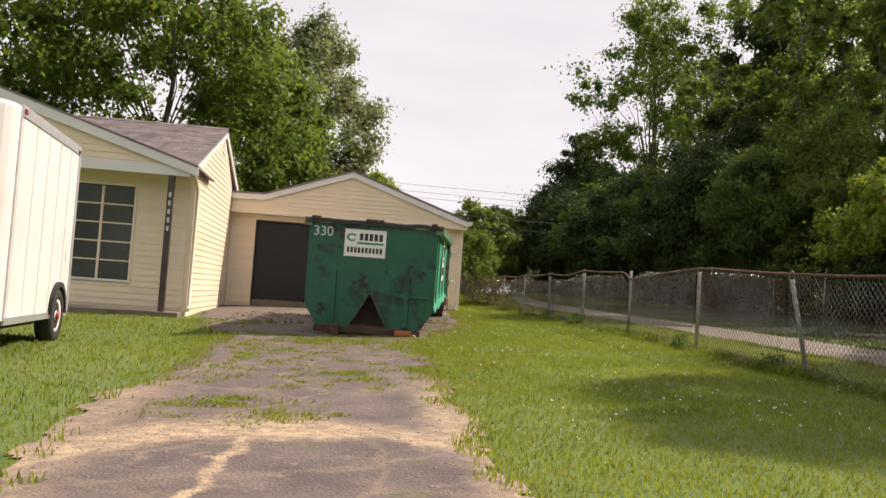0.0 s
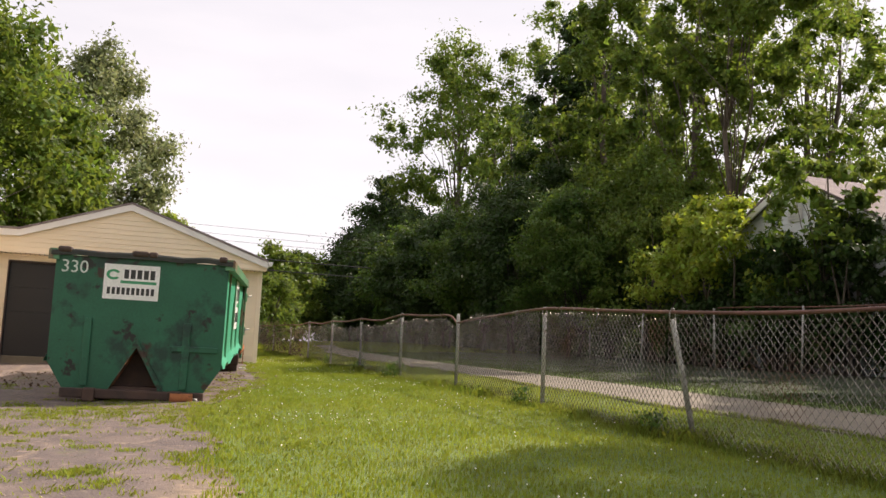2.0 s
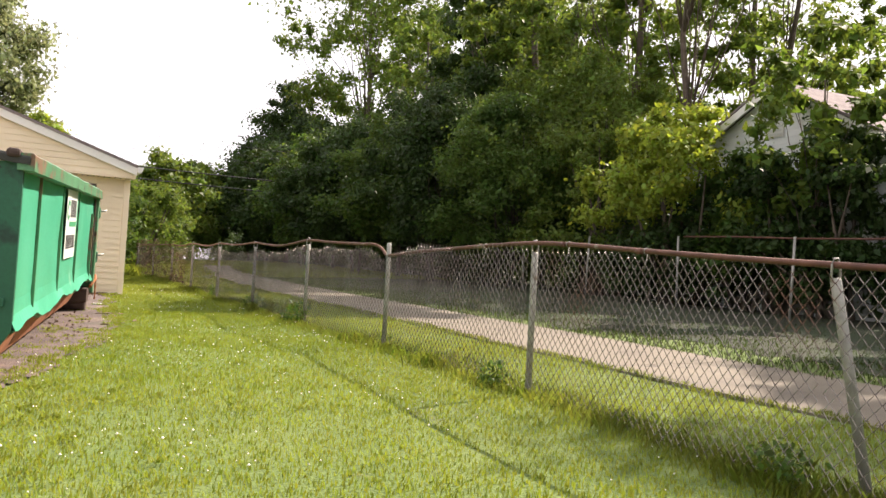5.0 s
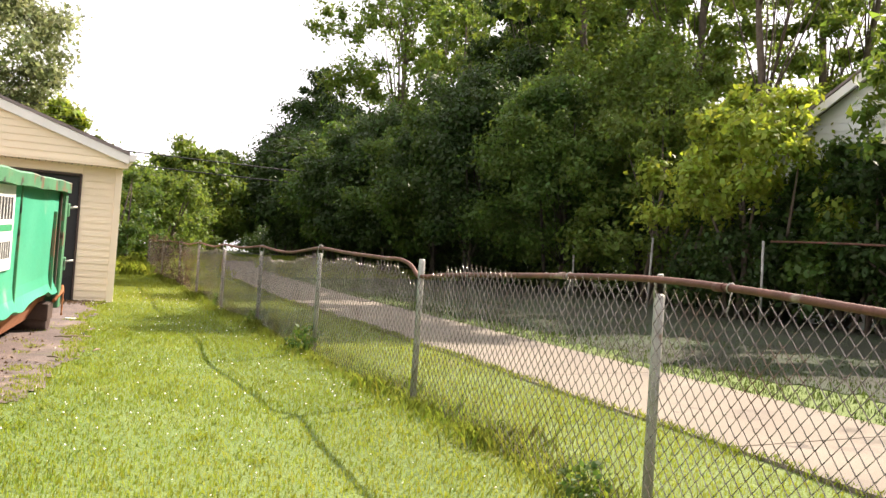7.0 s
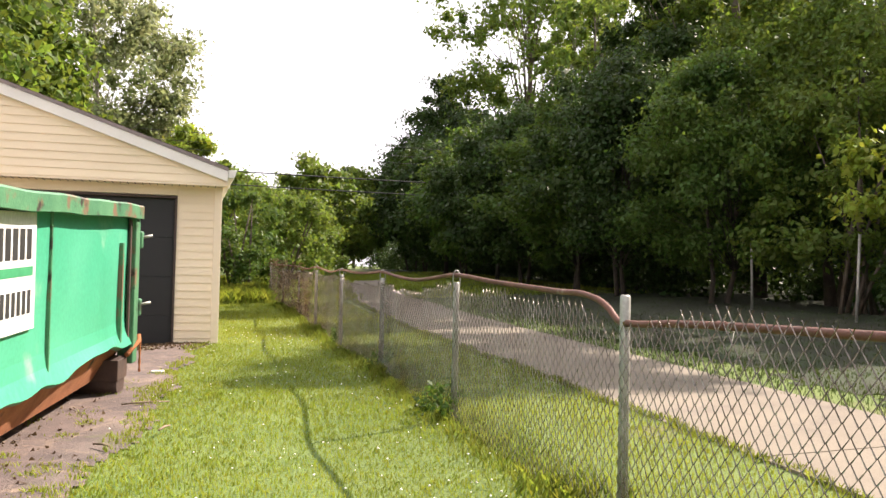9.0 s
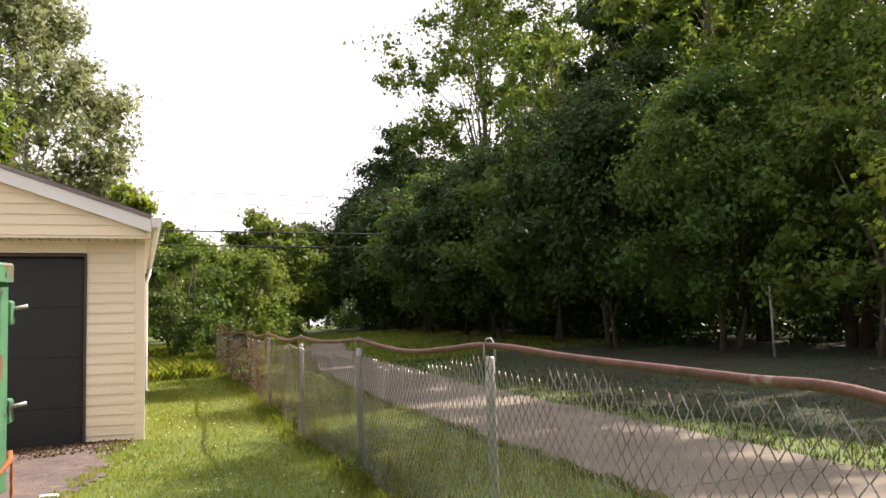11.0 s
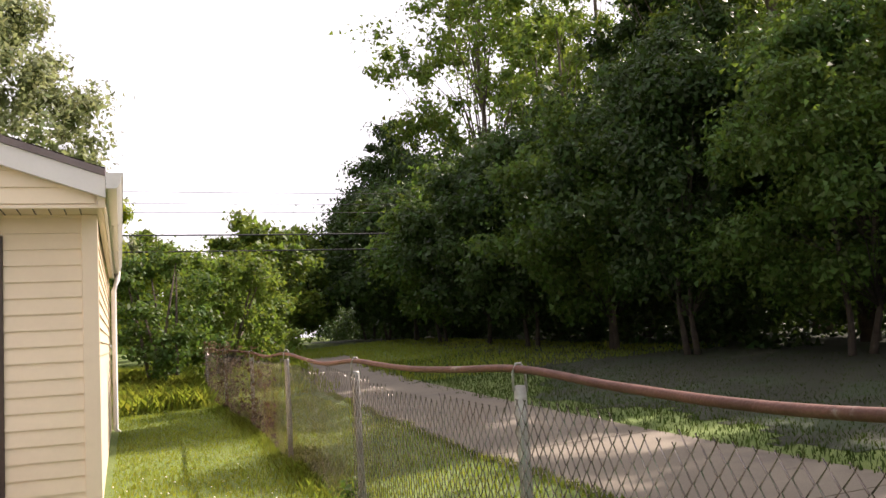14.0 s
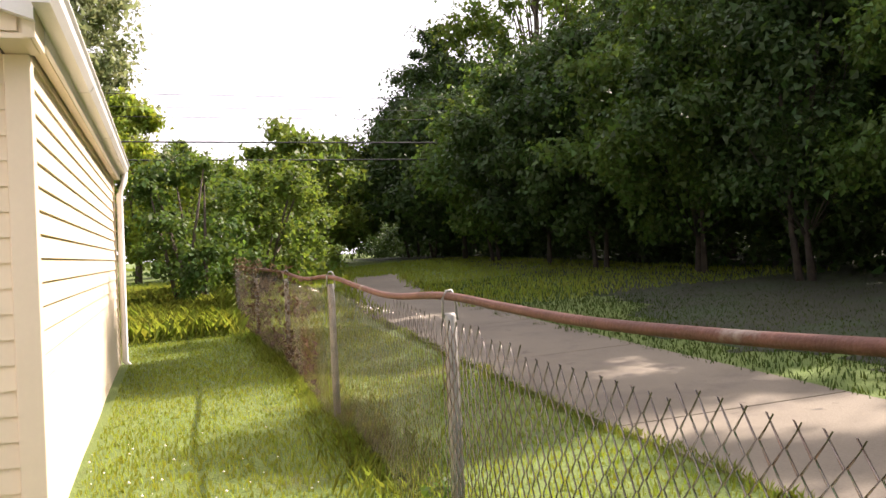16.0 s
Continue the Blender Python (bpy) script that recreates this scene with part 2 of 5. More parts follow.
M["galv"] = surface("weathered_galvanised_steel", [(0.27, 0.26, 0.24), (0.42, 0.41, 0.38)], 9, 60, 0.6, 0.5, bump=0.2,
                    spots=[((0.19, 0.13, 0.09), 6, 0.62, 0.08)])
M["rail"] = surface("rusty_fence_rail", [(0.08, 0.034, 0.025), (0.17, 0.076, 0.055)], 7, 90, 0.65, 0.3, bump=0.3,
                    spots=[((0.30, 0.26, 0.22), 3.2, 0.62, 0.08)])
M["wire"] = surface("grey_chain_wire", [(0.13, 0.10, 0.085), (0.34, 0.31, 0.285)], 3, 20, 0.26, 0.88, bump=0,
                    spots=[((0.16, 0.09, 0.06), 1.1, 0.56, 0.1)])
M["cable"] = surface("black_cable", [(0.015, 0.015, 0.016), (0.03, 0.03, 0.03)], 2, 20, 0.6, bump=0)
M["bark"] = surface("grey_brown_bark", [(0.07, 0.052, 0.04), (0.15, 0.12, 0.095)], 5, 30, 0.95, bump=0.8, depth=0.03)
M["dark_bark"] = surface("dark_brown_bark", [(0.03, 0.024, 0.019), (0.07, 0.055, 0.043)], 5, 30, 0.95, bump=0.8, depth=0.03)
M["pale_bark"] = surface("pale_bark", [(0.20, 0.17, 0.14), (0.36, 0.32, 0.27)], 4, 30, 0.9, bump=0.6, depth=0.03)
# leaf green lowered so that its colour supplies the wood's inner shade
M["leaf_dark"] = surface("green_leaf_baked_shade", [(0.020, 0.044, 0.011), (0.042, 0.078, 0.018)], 0.5, 3, 0.5, bump=0, per="island", translucent=0.3)
M["leaf_edge"] = surface("fresh_green_leaf", [(0.040, 0.085, 0.018), (0.085, 0.145, 0.030)], 0.5, 3, 0.5, bump=0, per="island", translucent=0.42)
M["leaf_mid"] = surface("mid_green_leaf", [(0.070, 0.125, 0.023), (0.115, 0.172, 0.036)], 0.5, 3, 0.5, bump=0, per="island", translucent=0.48)
# leaf green raised so that its colour adds to the sunlight
M["leaf_bright"] = surface("green_leaf_baked_sun", [(0.16, 0.24, 0.035), (0.24, 0.31, 0.055)], 0.7, 3, 0.5, bump=0, per="island", translucent=0.45)
M["leaf_silver"] = surface("silvery_green_leaf", [(0.12, 0.16, 0.065), (0.19, 0.22, 0.11)], 0.5, 3, 0.42, bump=0, per="island", translucent=0.45)
M["white_metal"] = surface("white_trailer_skin", [(0.66, 0.63, 0.61), (0.74, 0.715, 0.69)], 1.2, 40, 0.42, bump=0.03, grain_by=0.04, spots=[((0.55, 0.49, 0.45), 1.3, 0.56, 0.3)])
M["alu"] = surface("brushed_aluminium", [(0.55, 0.55, 0.56), (0.68, 0.68, 0.68)], 6, 90, 0.4, 0.7, bump=0.05)
M["red"] = surface("red_paint", [(0.25, 0.02, 0.025), (0.35, 0.04, 0.04)], 5, 60, 0.5, bump=0)
M["nb_white"] = surface("white_house_siding", [(0.66, 0.68, 0.70), (0.74, 0.75, 0.76)], 1, 40, 0.6, bump=0, per="object", grain_by=0.04)
M["twig"] = surface("dry_twig", [(0.16, 0.11, 0.07), (0.26, 0.20, 0.14)], 8, 60, 0.9, bump=0.3)


# ---------- building helpers ----------
LOCAL = set()


def part(name, bm, material, parent, label=""):
    """Links a bmesh, or (vertices, faces), as one mesh under a thing or a part; world coordinates unless the thing is built in its own."""
    me = bpy.data.meshes.new(name)
    if isinstance(bm, tuple):
        me.from_pydata([tuple(v) for v in bm[0]], [], [tuple(f) for f in bm[1]])
    else:
        bm.to_mesh(me)
        bm.free()
    me.materials.append(material)
    ob = new(name, me)
    if parent is not None:
        ob.parent = parent
        if parent.parent is None and parent.name not in LOCAL:
            ob.matrix_parent_inverse = parent.matrix_basis.inverted()
    if label:
        tagged(ob, label)
    return ob


def thing(name, at, label, category, group="", kind="", local=False):
    ob = new(name)
    ob.empty_display_size = 0.2
    ob.matrix_basis = at if isinstance(at, Matrix) else Matrix.Translation(at)
    if local:
        LOCAL.add(ob.name)
    return tagged(ob, label, category, group, kind)


def arrays(name, verts, faces, material, smooth=False):
    """A mesh object from numpy vertices and faces that all have the same number of corners."""
    me = bpy.data.meshes.new(name)
    k = faces.shape[1]
    me.vertices.add(len(verts))
    me.vertices.foreach_set("co", np.ascontiguousarray(verts, np.float32).ravel())
    me.loops.add(faces.size)
    me.loops.foreach_set("vertex_index", np.ascontiguousarray(faces, np.int32).ravel())
    me.polygons.add(len(faces))
    me.polygons.foreach_set("loop_start", np.arange(len(faces), dtype=np.int32) * k)
    if smooth:
        me.polygons.foreach_set("use_smooth", np.ones(len(faces), bool))
    me.update(calc_edges=True)
    me.validate()
    me.materials.append(material)
    return me


def adopt(name, me, parent, label=""):
    ob = new(name, me)
    if parent is not None:
        ob.parent = parent
        if parent.parent is None and parent.name not in LOCAL:
            ob.matrix_parent_inverse = parent.matrix_basis.inverted()
    return tagged(ob, label)


def box(bm, lo, hi, bevel=0.0):
    """Adds a box between two corners, with softened edges."""
    r = bmesh.ops.create_cube(bm, size=1.0)
    for v in r["verts"]:
        v.co = Vector([lo[i] + (v.co[i] + 0.5) * (hi[i] - lo[i]) for i in range(3)])
    if bevel:
        edges = list({e for v in r["verts"] for e in v.link_edges})
        bmesh.ops.bevel(bm, geom=edges, offset=bevel, segments=2, affect="EDGES", profile=0.5)
    return bm


def boxed(lo, hi, bevel=0.006):
    return box(bmesh.new(), lo, hi, bevel)


def prism(outline, axis, a, b):
    """Vertices and faces of an outline (pairs of the two other axes) pushed along an axis from a to b."""
    order = {"x": lambda p, d: (d, p[0], p[1]), "y": lambda p, d: (p[0], d, p[1]), "z": lambda p, d: (p[0], p[1], d)}[axis]
    n = len(outline)
    v = [order(p, a) for p in outline] + [order(p, b) for p in outline]
    f = [tuple(range(n))[::-1], tuple(range(n, 2 * n))] + [(i, (i + 1) % n, n + (i + 1) % n, n + i) for i in range(n)]
    return v, f


def tube(points, radii, sides=8, bm=None):
    """A tube through points, with a radius at each."""
    bm = bm or bmesh.new()
    pts = [Vector(p) for p in points]
    rings = []
    for i, p in enumerate(pts):
        d = (pts[min(i + 1, len(pts) - 1)] - pts[max(i - 1, 0)]).normalized()
        side = d.cross(Vector((0.31, 0.17, 0.93))).normalized()
        if side.length < 0.1:
            side = d.cross(Vector((1, 0, 0))).normalized()
        up = side.cross(d)
        r = radii[i] if hasattr(radii, "__len__") else radii
        rings.append([bm.verts.new(p + r * (math.cos(2 * math.pi * k / sides) * side + math.sin(2 * math.pi * k / sides) * up)) for k in range(sides)])
    for a, b in zip(rings, rings[1:]):
        for k in range(sides):
            f = bm.faces.new((a[k], a[(k + 1) % sides], b[(k + 1) % sides], b[k]))
            f.smooth = True
    bm.faces.new(rings[0][::-1])
    bm.faces.new(rings[-1])
    return bm


def lap_boards(parent, to_world, z_from, z_to, span, step=0.115, material=None):
    """Clapboards, each an object of its own, up a wall. to_world(u, out, z); span(z): pairs (u0, u1) that the wall covers at z."""
    z = z_from
    while z < z_to - 0.02:
        top = min(z + step, z_to)
        for (a0, a1), (b0, b1) in zip(span(z + 0.001), span(top - 0.001)):
            if a1 - a0 < 0.03:
                continue
            if b1 - b0 < 0.01:
                b0 = b1 = (a0 + a1) / 2
            v = [to_world(a0, 0.0, z), to_world(a1, 0.0, z), to_world(a1, 0.017, z), to_world(a0, 0.017, z),
                 to_world(b0, 0.0, top), to_world(b1, 0.0, top), to_world(b1, 0.004, top), to_world(b0, 0.004, top)]
            f = [(0, 1, 2, 3), (7, 6, 5, 4), (0, 4, 5, 1), (1, 5, 6, 2), (2, 6, 7, 3), (3, 7, 4, 0)]
            part("siding_board", (v, f), material or M["siding"], parent)
        z += step


def ground_z(x, y):
    """Height of the ground: it falls gently to the street and to the left, and levels out far away."""
    xx, yy = np.clip(x, -14, 16), np.clip(y, -45, 30)
    return 0.02 + 0.0165 * yy + 0.042 * np.where(xx < -6.4, -6.4 + 0.15 * (xx + 6.4), np.where(xx > 11, 11 + 0.3 * (xx - 11), xx))


def gz(x, y):
    return float(ground_z(np.float64(x), np.float64(y)))

# ---------- ground, driveway, road ----------
rng = np.random.default_rng(7)


def drive_edges(y):
    """Left and right edge of the driveway at y."""
    left = np.interp(y, [-60, -20.7, -18, -16, -12.2, -9, -7.6, -4, 0.2], [-5.1, -5.02, -5.13, -4.96, -5.1, -5.85, -5.98, -6.38, -6.4])
    right = np.interp(y, [-60, -21, -17.9, -15, -12, -11.5, -8, -6, -4, -1.4, 0.2], [-2.6, -2.62, -2.48, -2.35, -2.26, -1.98, -0.95, -0.63, -0.5, -0.34, -0.05])
    return (left + 0.08 * np.sin(y * 2.3) * np.cos(y * 0.9) + 0.04 * np.sin(y * 9.1 + np.sin(4 * y)),
            right + 0.06 * np.sin(y * 2.9 + 1) + 0.025 * np.sin(y * 7.1 + np.sin(3.3 * y)) + 0.02 * np.sin(y * 17.3 + 2 * np.sin(5 * y)))


def road_edges(y):
    shift = np.interp(y, [-60, -12, -4, 2, 10, 16, 22, 40], [0.1, 0.05, 0, -0.05, 0.3, 1.0, 2.2, 6.0])
    return 3.24 + shift, 5.0 + shift


def sheet(name, xs, ys, height, material, keep=None):
    gx, gy = np.meshgrid(xs, ys)
    v = np.c_[gx.ravel(), gy.ravel(), height(gx, gy).ravel()]
    w = len(xs)
    i, j = np.meshgrid(np.arange(w - 1), np.arange(len(ys) - 1))
    a = (j * w + i).ravel()
    f = np.c_[a, a + 1, a + w + 1, a + w]
    if keep is not None:
        mid = v[f].mean(1)
        f = f[keep(mid[:, 0], mid[:, 1])]
    return new(name, arrays(name, v, f, material, True))


far_x = np.r_[-2500, -900, -300, -120, -60, np.arange(-36, 40.1, 0.8), 60, 120, 300, 900, 2500]
far_y = np.r_[-2500, -900, -300, -120, -70, np.arange(-50, 60.1, 0.8), 80, 120, 300, 900, 2500]


def lumpy(x, y):
    return ground_z(x, y) + 0.018 * np.sin(x * 1.3 + 0.7 * y) * np.sin(y * 1.1) * (np.abs(x) < 30)


tagged(sheet("ground", far_x, far_y, lumpy, M["soil"]), "gently sloping mown lawn with worn patches", "lawn", kind="structure")


def in_drive(x, y):
    a, b = drive_edges(y)
    return (x > a) & (x < b)


def drive_height(x, y):
    a, b = drive_edges(y)
    inside = np.minimum(x - a, b - x)
    return lumpy(x, y) + 0.008 + 0.02 * np.clip(inside / 0.25, -0.3, 1) + 0.004 * np.sin(3 * x + y) * np.sin(2.1 * y)


tagged(sheet("driveway", np.arange(-6.6, 0.2, 0.06), np.arange(-32, 0.06, 0.06), drive_height, M["asphalt"], in_drive),
       "worn asphalt driveway with sandy gravel and weeds", "driveway", kind="structure")

# the neighbour's concrete drive, slab by slab with open joints
road = tagged(new("road"), "pale concrete driveway of the neighbouring plot", "driveway", kind="structure")
for y0 in np.arange(-42, 21, 3.05):
    y1 = y0 + 3.03
    (a0, b0), (a1, b1) = road_edges(y0), road_edges(y1)
    foot = [(a0, y0), (b0, y0), (b1, y1), (a1, y1)]
    verts = [(x, y, gz(x, y) + dz) for dz in (-0.1, 0.018) for x, y in foot]
    part("slab", (verts, [(3, 2, 1, 0), (4, 5, 6, 7), (0, 1, 5, 4), (1, 2, 6, 5), (2, 3, 7, 6), (3, 0, 4, 7)]), M["concrete"], road)


# soil under the trees, blackened to paint in their shade, with a ragged edge
def wood_edge(y):
    return np.interp(y, [-60, -12, -4, 4, 12, 30], [6.2, 5.9, 5.6, 5.6, 8.4, 10.2]) + 0.2 * np.sin(1.1 * y) + 0.14 * np.sin(3.7 * y + 1) + 0.08 * np.sin(11 * y)


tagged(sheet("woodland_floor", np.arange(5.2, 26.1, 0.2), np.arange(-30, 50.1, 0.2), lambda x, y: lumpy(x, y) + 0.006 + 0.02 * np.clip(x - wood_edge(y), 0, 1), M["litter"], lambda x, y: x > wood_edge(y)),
       "leaf litter and bare soil beneath the trees, with tree shade painted in", "soil", kind="structure")

# ---------- garage ----------
EAVE, APEX_X, APEX_Z, SLOPE = 2.50, -3.2, 3.66, 0.343
GL = 7.02
garage = thing("garage", (-3.2, 3.6, 0.0), "cream vinyl-sided garage with a low gable roof and a dark door", "garage")
DOOR_L, DOOR_R, DOOR_H = -5.72, -0.645, 2.12

gw = part("front_wall", boxed((-6.42, 0.02, -0.35), (DOOR_L - 0.02, 0.16, 2.36), 0), M["cream_trim"], garage)
gw2 = part("front_wall", boxed((DOOR_R + 0.02, 0.02, -0.35), (-0.02, 0.16, 2.36), 0), M["cream_trim"], garage)
part("lintel", boxed((DOOR_L - 0.02, 0.012, DOOR_H + 0.04), (DOOR_R + 0.02, 0.16, 2.36), 0.004), M["cream_trim"], garage)
lap_boards(gw, lambda u, o, z: (u, 0.02 - o, z), -0.12, 2.36, lambda z: [(-6.42, DOOR_L - 0.03)], 0.115)
lap_boards(gw2, lambda u, o, z: (u, 0.02 - o, z), -0.02, 2.36, lambda z: [(DOOR_R + 0.03, -0.10)], 0.115)
for x0, x1 in ((-0.10, 0.012),):
    part("corner_trim", boxed((x0, -0.012, -0.02), (x1, 0.10, 2.298), 0.006), M["cream_trim"], garage)
for x0, x1 in ((DOOR_R, DOOR_R + 0.03), (DOOR_L - 0.03, DOOR_L)):
    part("door_frame", boxed((x0, -0.01, -0.15), (x1, 0.12, DOOR_H + 0.03), 0.004), M["brown"], garage)
part("door_frame", boxed((DOOR_L, -0.01, DOOR_H), (DOOR_R, 0.12, DOOR_H + 0.03), 0.004), M["brown"], garage)
gdoor = part("garage_door", boxed((DOOR_L, 0.10, -0.16), (DOOR_R, 0.15, DOOR_H), 0.004), M["door"], garage, "dark closed sectional garage door")
for k in range(4):
    z0 = -0.15 + k * 0.566
    part("door_panel", boxed((DOOR_L + 0.01, 0.085, z0 + 0.002), (DOOR_R - 0.01, 0.102, z0 + 0.564), 0.0015), M["door"], gdoor)
part("foundation", boxed((-6.4, 0.035, -0.5), (-0.01, GL, -0.02), 0.01), M["concrete"], garage)
# side and back walls
gs = part("side_wall", boxed((-0.16, 0.16, -0.02), (-0.02, GL, 2.42), 0), M["cream_trim"], garage)
lap_boards(gs, lambda u, o, z: (-0.02 + o, u, z), 0.0, 2.40, lambda z: [(0.10, GL - 0.02)], 0.115)
part("corner_trim", boxed((-0.05, GL - 0.03, -0.02), (0.012, GL + 0.02, 2.4), 0.006), M["cream_trim"], garage)
part("back_wall", boxed((-6.4, GL - 0.14, -0.2), (-0.16, GL, 2.42), 0), M["siding"], garage)
part("side_wall", boxed((-6.4, 0.16, -0.2), (-6.28, GL - 0.14, 2.42), 0), M["siding"], garage)
# overhanging gable front, with its soffit
GY = -0.28
OV = 0.075


def gable_span(z):
    right = min(0.0, APEX_X + (APEX_Z - 0.10 - z) / SLOPE)
    left = -6.42 if z < 2.66 else APEX_X - (APEX_Z - 0.10 - z) / SLOPE
    return [(left, right)]


outline = [(-6.42, 2.325), (0.02, 2.325), (0.02, 2.45), (APEX_X, APEX_Z - 0.06), (-5.5, 2.74), (-6.42, 2.70)]
gg = part("gable", prism(outline, "y", GY, 0.14), M["cream_trim"], garage)
lap_boards(gg, lambda u, o, z: (u, GY - o, z), 2.335, APEX_Z - 0.13, gable_span, 0.115)
soffit = part("soffit", boxed((-6.40, GY - 0.022, 2.30), (OV - 0.02, 0.01, 2.325), 0.004), M["cream_trim"], garage)
for k in range(63):
    x = -6.3 + k * 0.1
    part("soffit_slot", boxed((x, GY + 0.0, 2.296), (x + 0.008, 0.0, 2.301), 0), M["brown"], soffit)
# roof: two slopes with real thickness, rake boards and gutters


def slope_slab(x0, z0, x1, z1, y0, y1, low, high):
    return prism([(x0, z0 + low), (x1, z1 + low), (x1, z1 + high), (x0, z0 + high)], "y", y0, y1)


xe, ze = OV, APEX_Z - SLOPE * (OV - APEX_X)
xl, zl = -5.55, APEX_Z - SLOPE * (APEX_X + 5.55)
roof = part("roof", slope_slab(APEX_X, APEX_Z, xe, ze, GY - 0.10, GL + 0.15, -0.02, 0.03), M["shingle"], garage)
part("roof", slope_slab(xl, zl, APEX_X, APEX_Z, GY - 0.10, GL + 0.15, -0.02, 0.03), M["shingle"], garage)
part("roof", slope_slab(-6.43, zl - 0.02, xl, zl, GY - 0.10, GL + 0.15, -0.02, 0.03), M["shingle"], garage)
part("rake_board", slope_slab(APEX_X, APEX_Z, xe, ze, GY - 0.085, GY - 0.03, -0.17, -0.022), M["trim"], garage)
part("rake_board", slope_slab(xl, zl, APEX_X, APEX_Z, GY - 0.085, GY - 0.03, -0.17, -0.022), M["trim"], garage)
part("fascia", slope_slab(-6.43, zl - 0.02, xl, zl, GY - 0.085, GY - 0.03, -0.17, -0.022), M["trim"], garage)
part("eave_return", prism([(0.022, 2.305), (OV - 0.004, 2.305), (OV - 0.002, ze - 0.03), (0.022, ze - 0.01)], "y", GY - 0.028, 0.02), M["cream_trim"], garage)
part("side_soffit", boxed((0.0, 0.02, 2.345), (OV - 0.022, GL + 0.13, 2.365), 0.003), M["cream_trim"], garage)
part("fascia", boxed((OV - 0.02, 0.02, 2.345), (OV + 0.004, GL + 0.13, ze + 0.02), 0.003), M["trim"], garage)
gt = ze - 0.012
gut = [(OV + 0.004, gt), (OV + 0.004, gt - 0.11), (OV + 0.075, gt - 0.11), (OV + 0.10, gt - 0.07), (OV + 0.104, gt - 0.03), (OV + 0.118, gt - 0.012), (OV + 0.118, gt), (OV + 0.104, gt),
       (OV + 0.094, gt - 0.03), (OV + 0.066, gt - 0.098), (OV + 0.016, gt - 0.098), (OV + 0.016, gt)]
gutter = part("gutter", prism(gut, "y", GY - 0.17, GL + 0.14), M["trim"], garage, "white metal gutter")
part("end_cap", prism(gut[:7], "y", GY - 0.175, GY - 0.168), M["trim"], gutter)
for k in range(3):
    part("gutter_joint", prism([(p[0] + (0.003 if p[0] > OV + 0.05 else 0), p[1] - 0.003) for p in gut[:7]], "y", 1.6 + 2.2 * k, 1.66 + 2.2 * k), M["trim"], gutter)
down = tube([(OV + 0.06, GL + 0.06, ze - 0.10), (OV + 0.05, GL + 0.06, ze - 0.22), (0.07, GL - 0.02, 2.15), (0.06, GL - 0.02, 0.16), (0.16, GL + 0.02, 0.05)], 0.038, 6)
part("downspout", down, M["trim"], garage, "white metal downspout")


def shingles(parent, at, w, rows, cols, exposure, material, skip=0.0):
    """Tabs of a shingle roof, joined. at(u, v): a place on the slope and its normal offset."""
    v, f = [], []
    for r in range(rows):
        for c in range(cols):
            u0 = (c + 0.5 * (r % 2) - 0.5) * w / cols
            u1 = u0 + w / cols * 0.97
            u0, u1 = max(0.0, u0), min(w, u1)
            if u1 - u0 < 0.02:
                continue
            b = r * exposure
            lift = 0.008 + 0.003 * random.random()
            k = len(v)
            v += [at(u0, b, lift), at(u1, b, lift), at(u1, b + exposure, 0.001), at(u0, b + exposure, 0.001), at(u0, b, -0.004), at(u1, b, -0.004)]
            f += [(k, k + 1, k + 2, k + 3), (k + 4, k + 5, k + 1, k)]
    ob = part("shingle_course", (v, f), material, parent)
    return tagged(ob, kind="stuff")


random.seed(3)
L = math.hypot(xe - APEX_X, ze - APEX_Z)
ca, sa = (xe - APEX_X) / L, (APEX_Z - ze) / L
shingles(roof, lambda u, d, o: (xe - ca * d + sa * o, GY - 0.10 + u, ze + sa * d + ca * o + 0.031), GL + 0.25 - GY, int(L / 0.14), 26, 0.14, M["shingle"])
garage.matrix_basis = Matrix.Rotation(radians(0.6), 4, 'Z') @ garage.matrix_basis

# ---------- house ----------
HX, HY0, HY1 = -6.44, -6.46, 0.42
RIDGE_Y, RIDGE_Z = -2.6, 4.10
HG = -0.26
house = thing("house", (-11.5, -3.0, HG), "cream vinyl-sided single-storey house with a grey shingle roof", "house")
h_side = part("side_wall", prism([(HY0, HG - 0.2), (HY1, HG - 0.2), (HY1, 2.52), (RIDGE_Y, RIDGE_Z - 0.08), (HY0, 2.52)], "x", HX - 0.16, HX), M["cream_trim"], house)


def h_span(z):
    if z < 2.50:
        return [(HY0 + 0.09, HY1)]
    k = (RIDGE_Z - 0.1 - z) / (RIDGE_Z - 0.1 - 2.50)
    return [(RIDGE_Y + (HY0 + 0.09 - RIDGE_Y) * k, RIDGE_Y + (HY1 - RIDGE_Y) * k)]


lap_boards(h_side, lambda u, o, z: (HX + o, u, z), HG + 0.06, RIDGE_Z - 0.12, h_span, 0.125)
part("corner_trim", boxed((HX - 0.09, HY0 - 0.012, HG), (HX + 0.014, HY0 + 0.09, 2.5), 0.005), M["cream_trim"], house)
part("gable_vent", boxed((HX + 0.012, RIDGE_Y - 0.16, 3.50), (HX + 0.03, RIDGE_Y + 0.16, 3.8), 0.004), M["trim"], house)
WX0, WX1, WZ0, WZ1 = -9.1, -7.62, 0.30, 2.18
front = part("front_wall", boxed((WX1, HY0, HG - 0.2), (HX - 0.16, HY0 + 0.16, 2.52), 0), M["cream_trim"], house)
part("front_wall", boxed((-16.0, HY0, HG - 0.2), (WX0, HY0 + 0.16, 2.52), 0), M["siding"], house)
part("front_wall", boxed((WX0, HY0, HG - 0.2), (WX1, HY0 + 0.16, WZ0), 0), M["siding"], house)
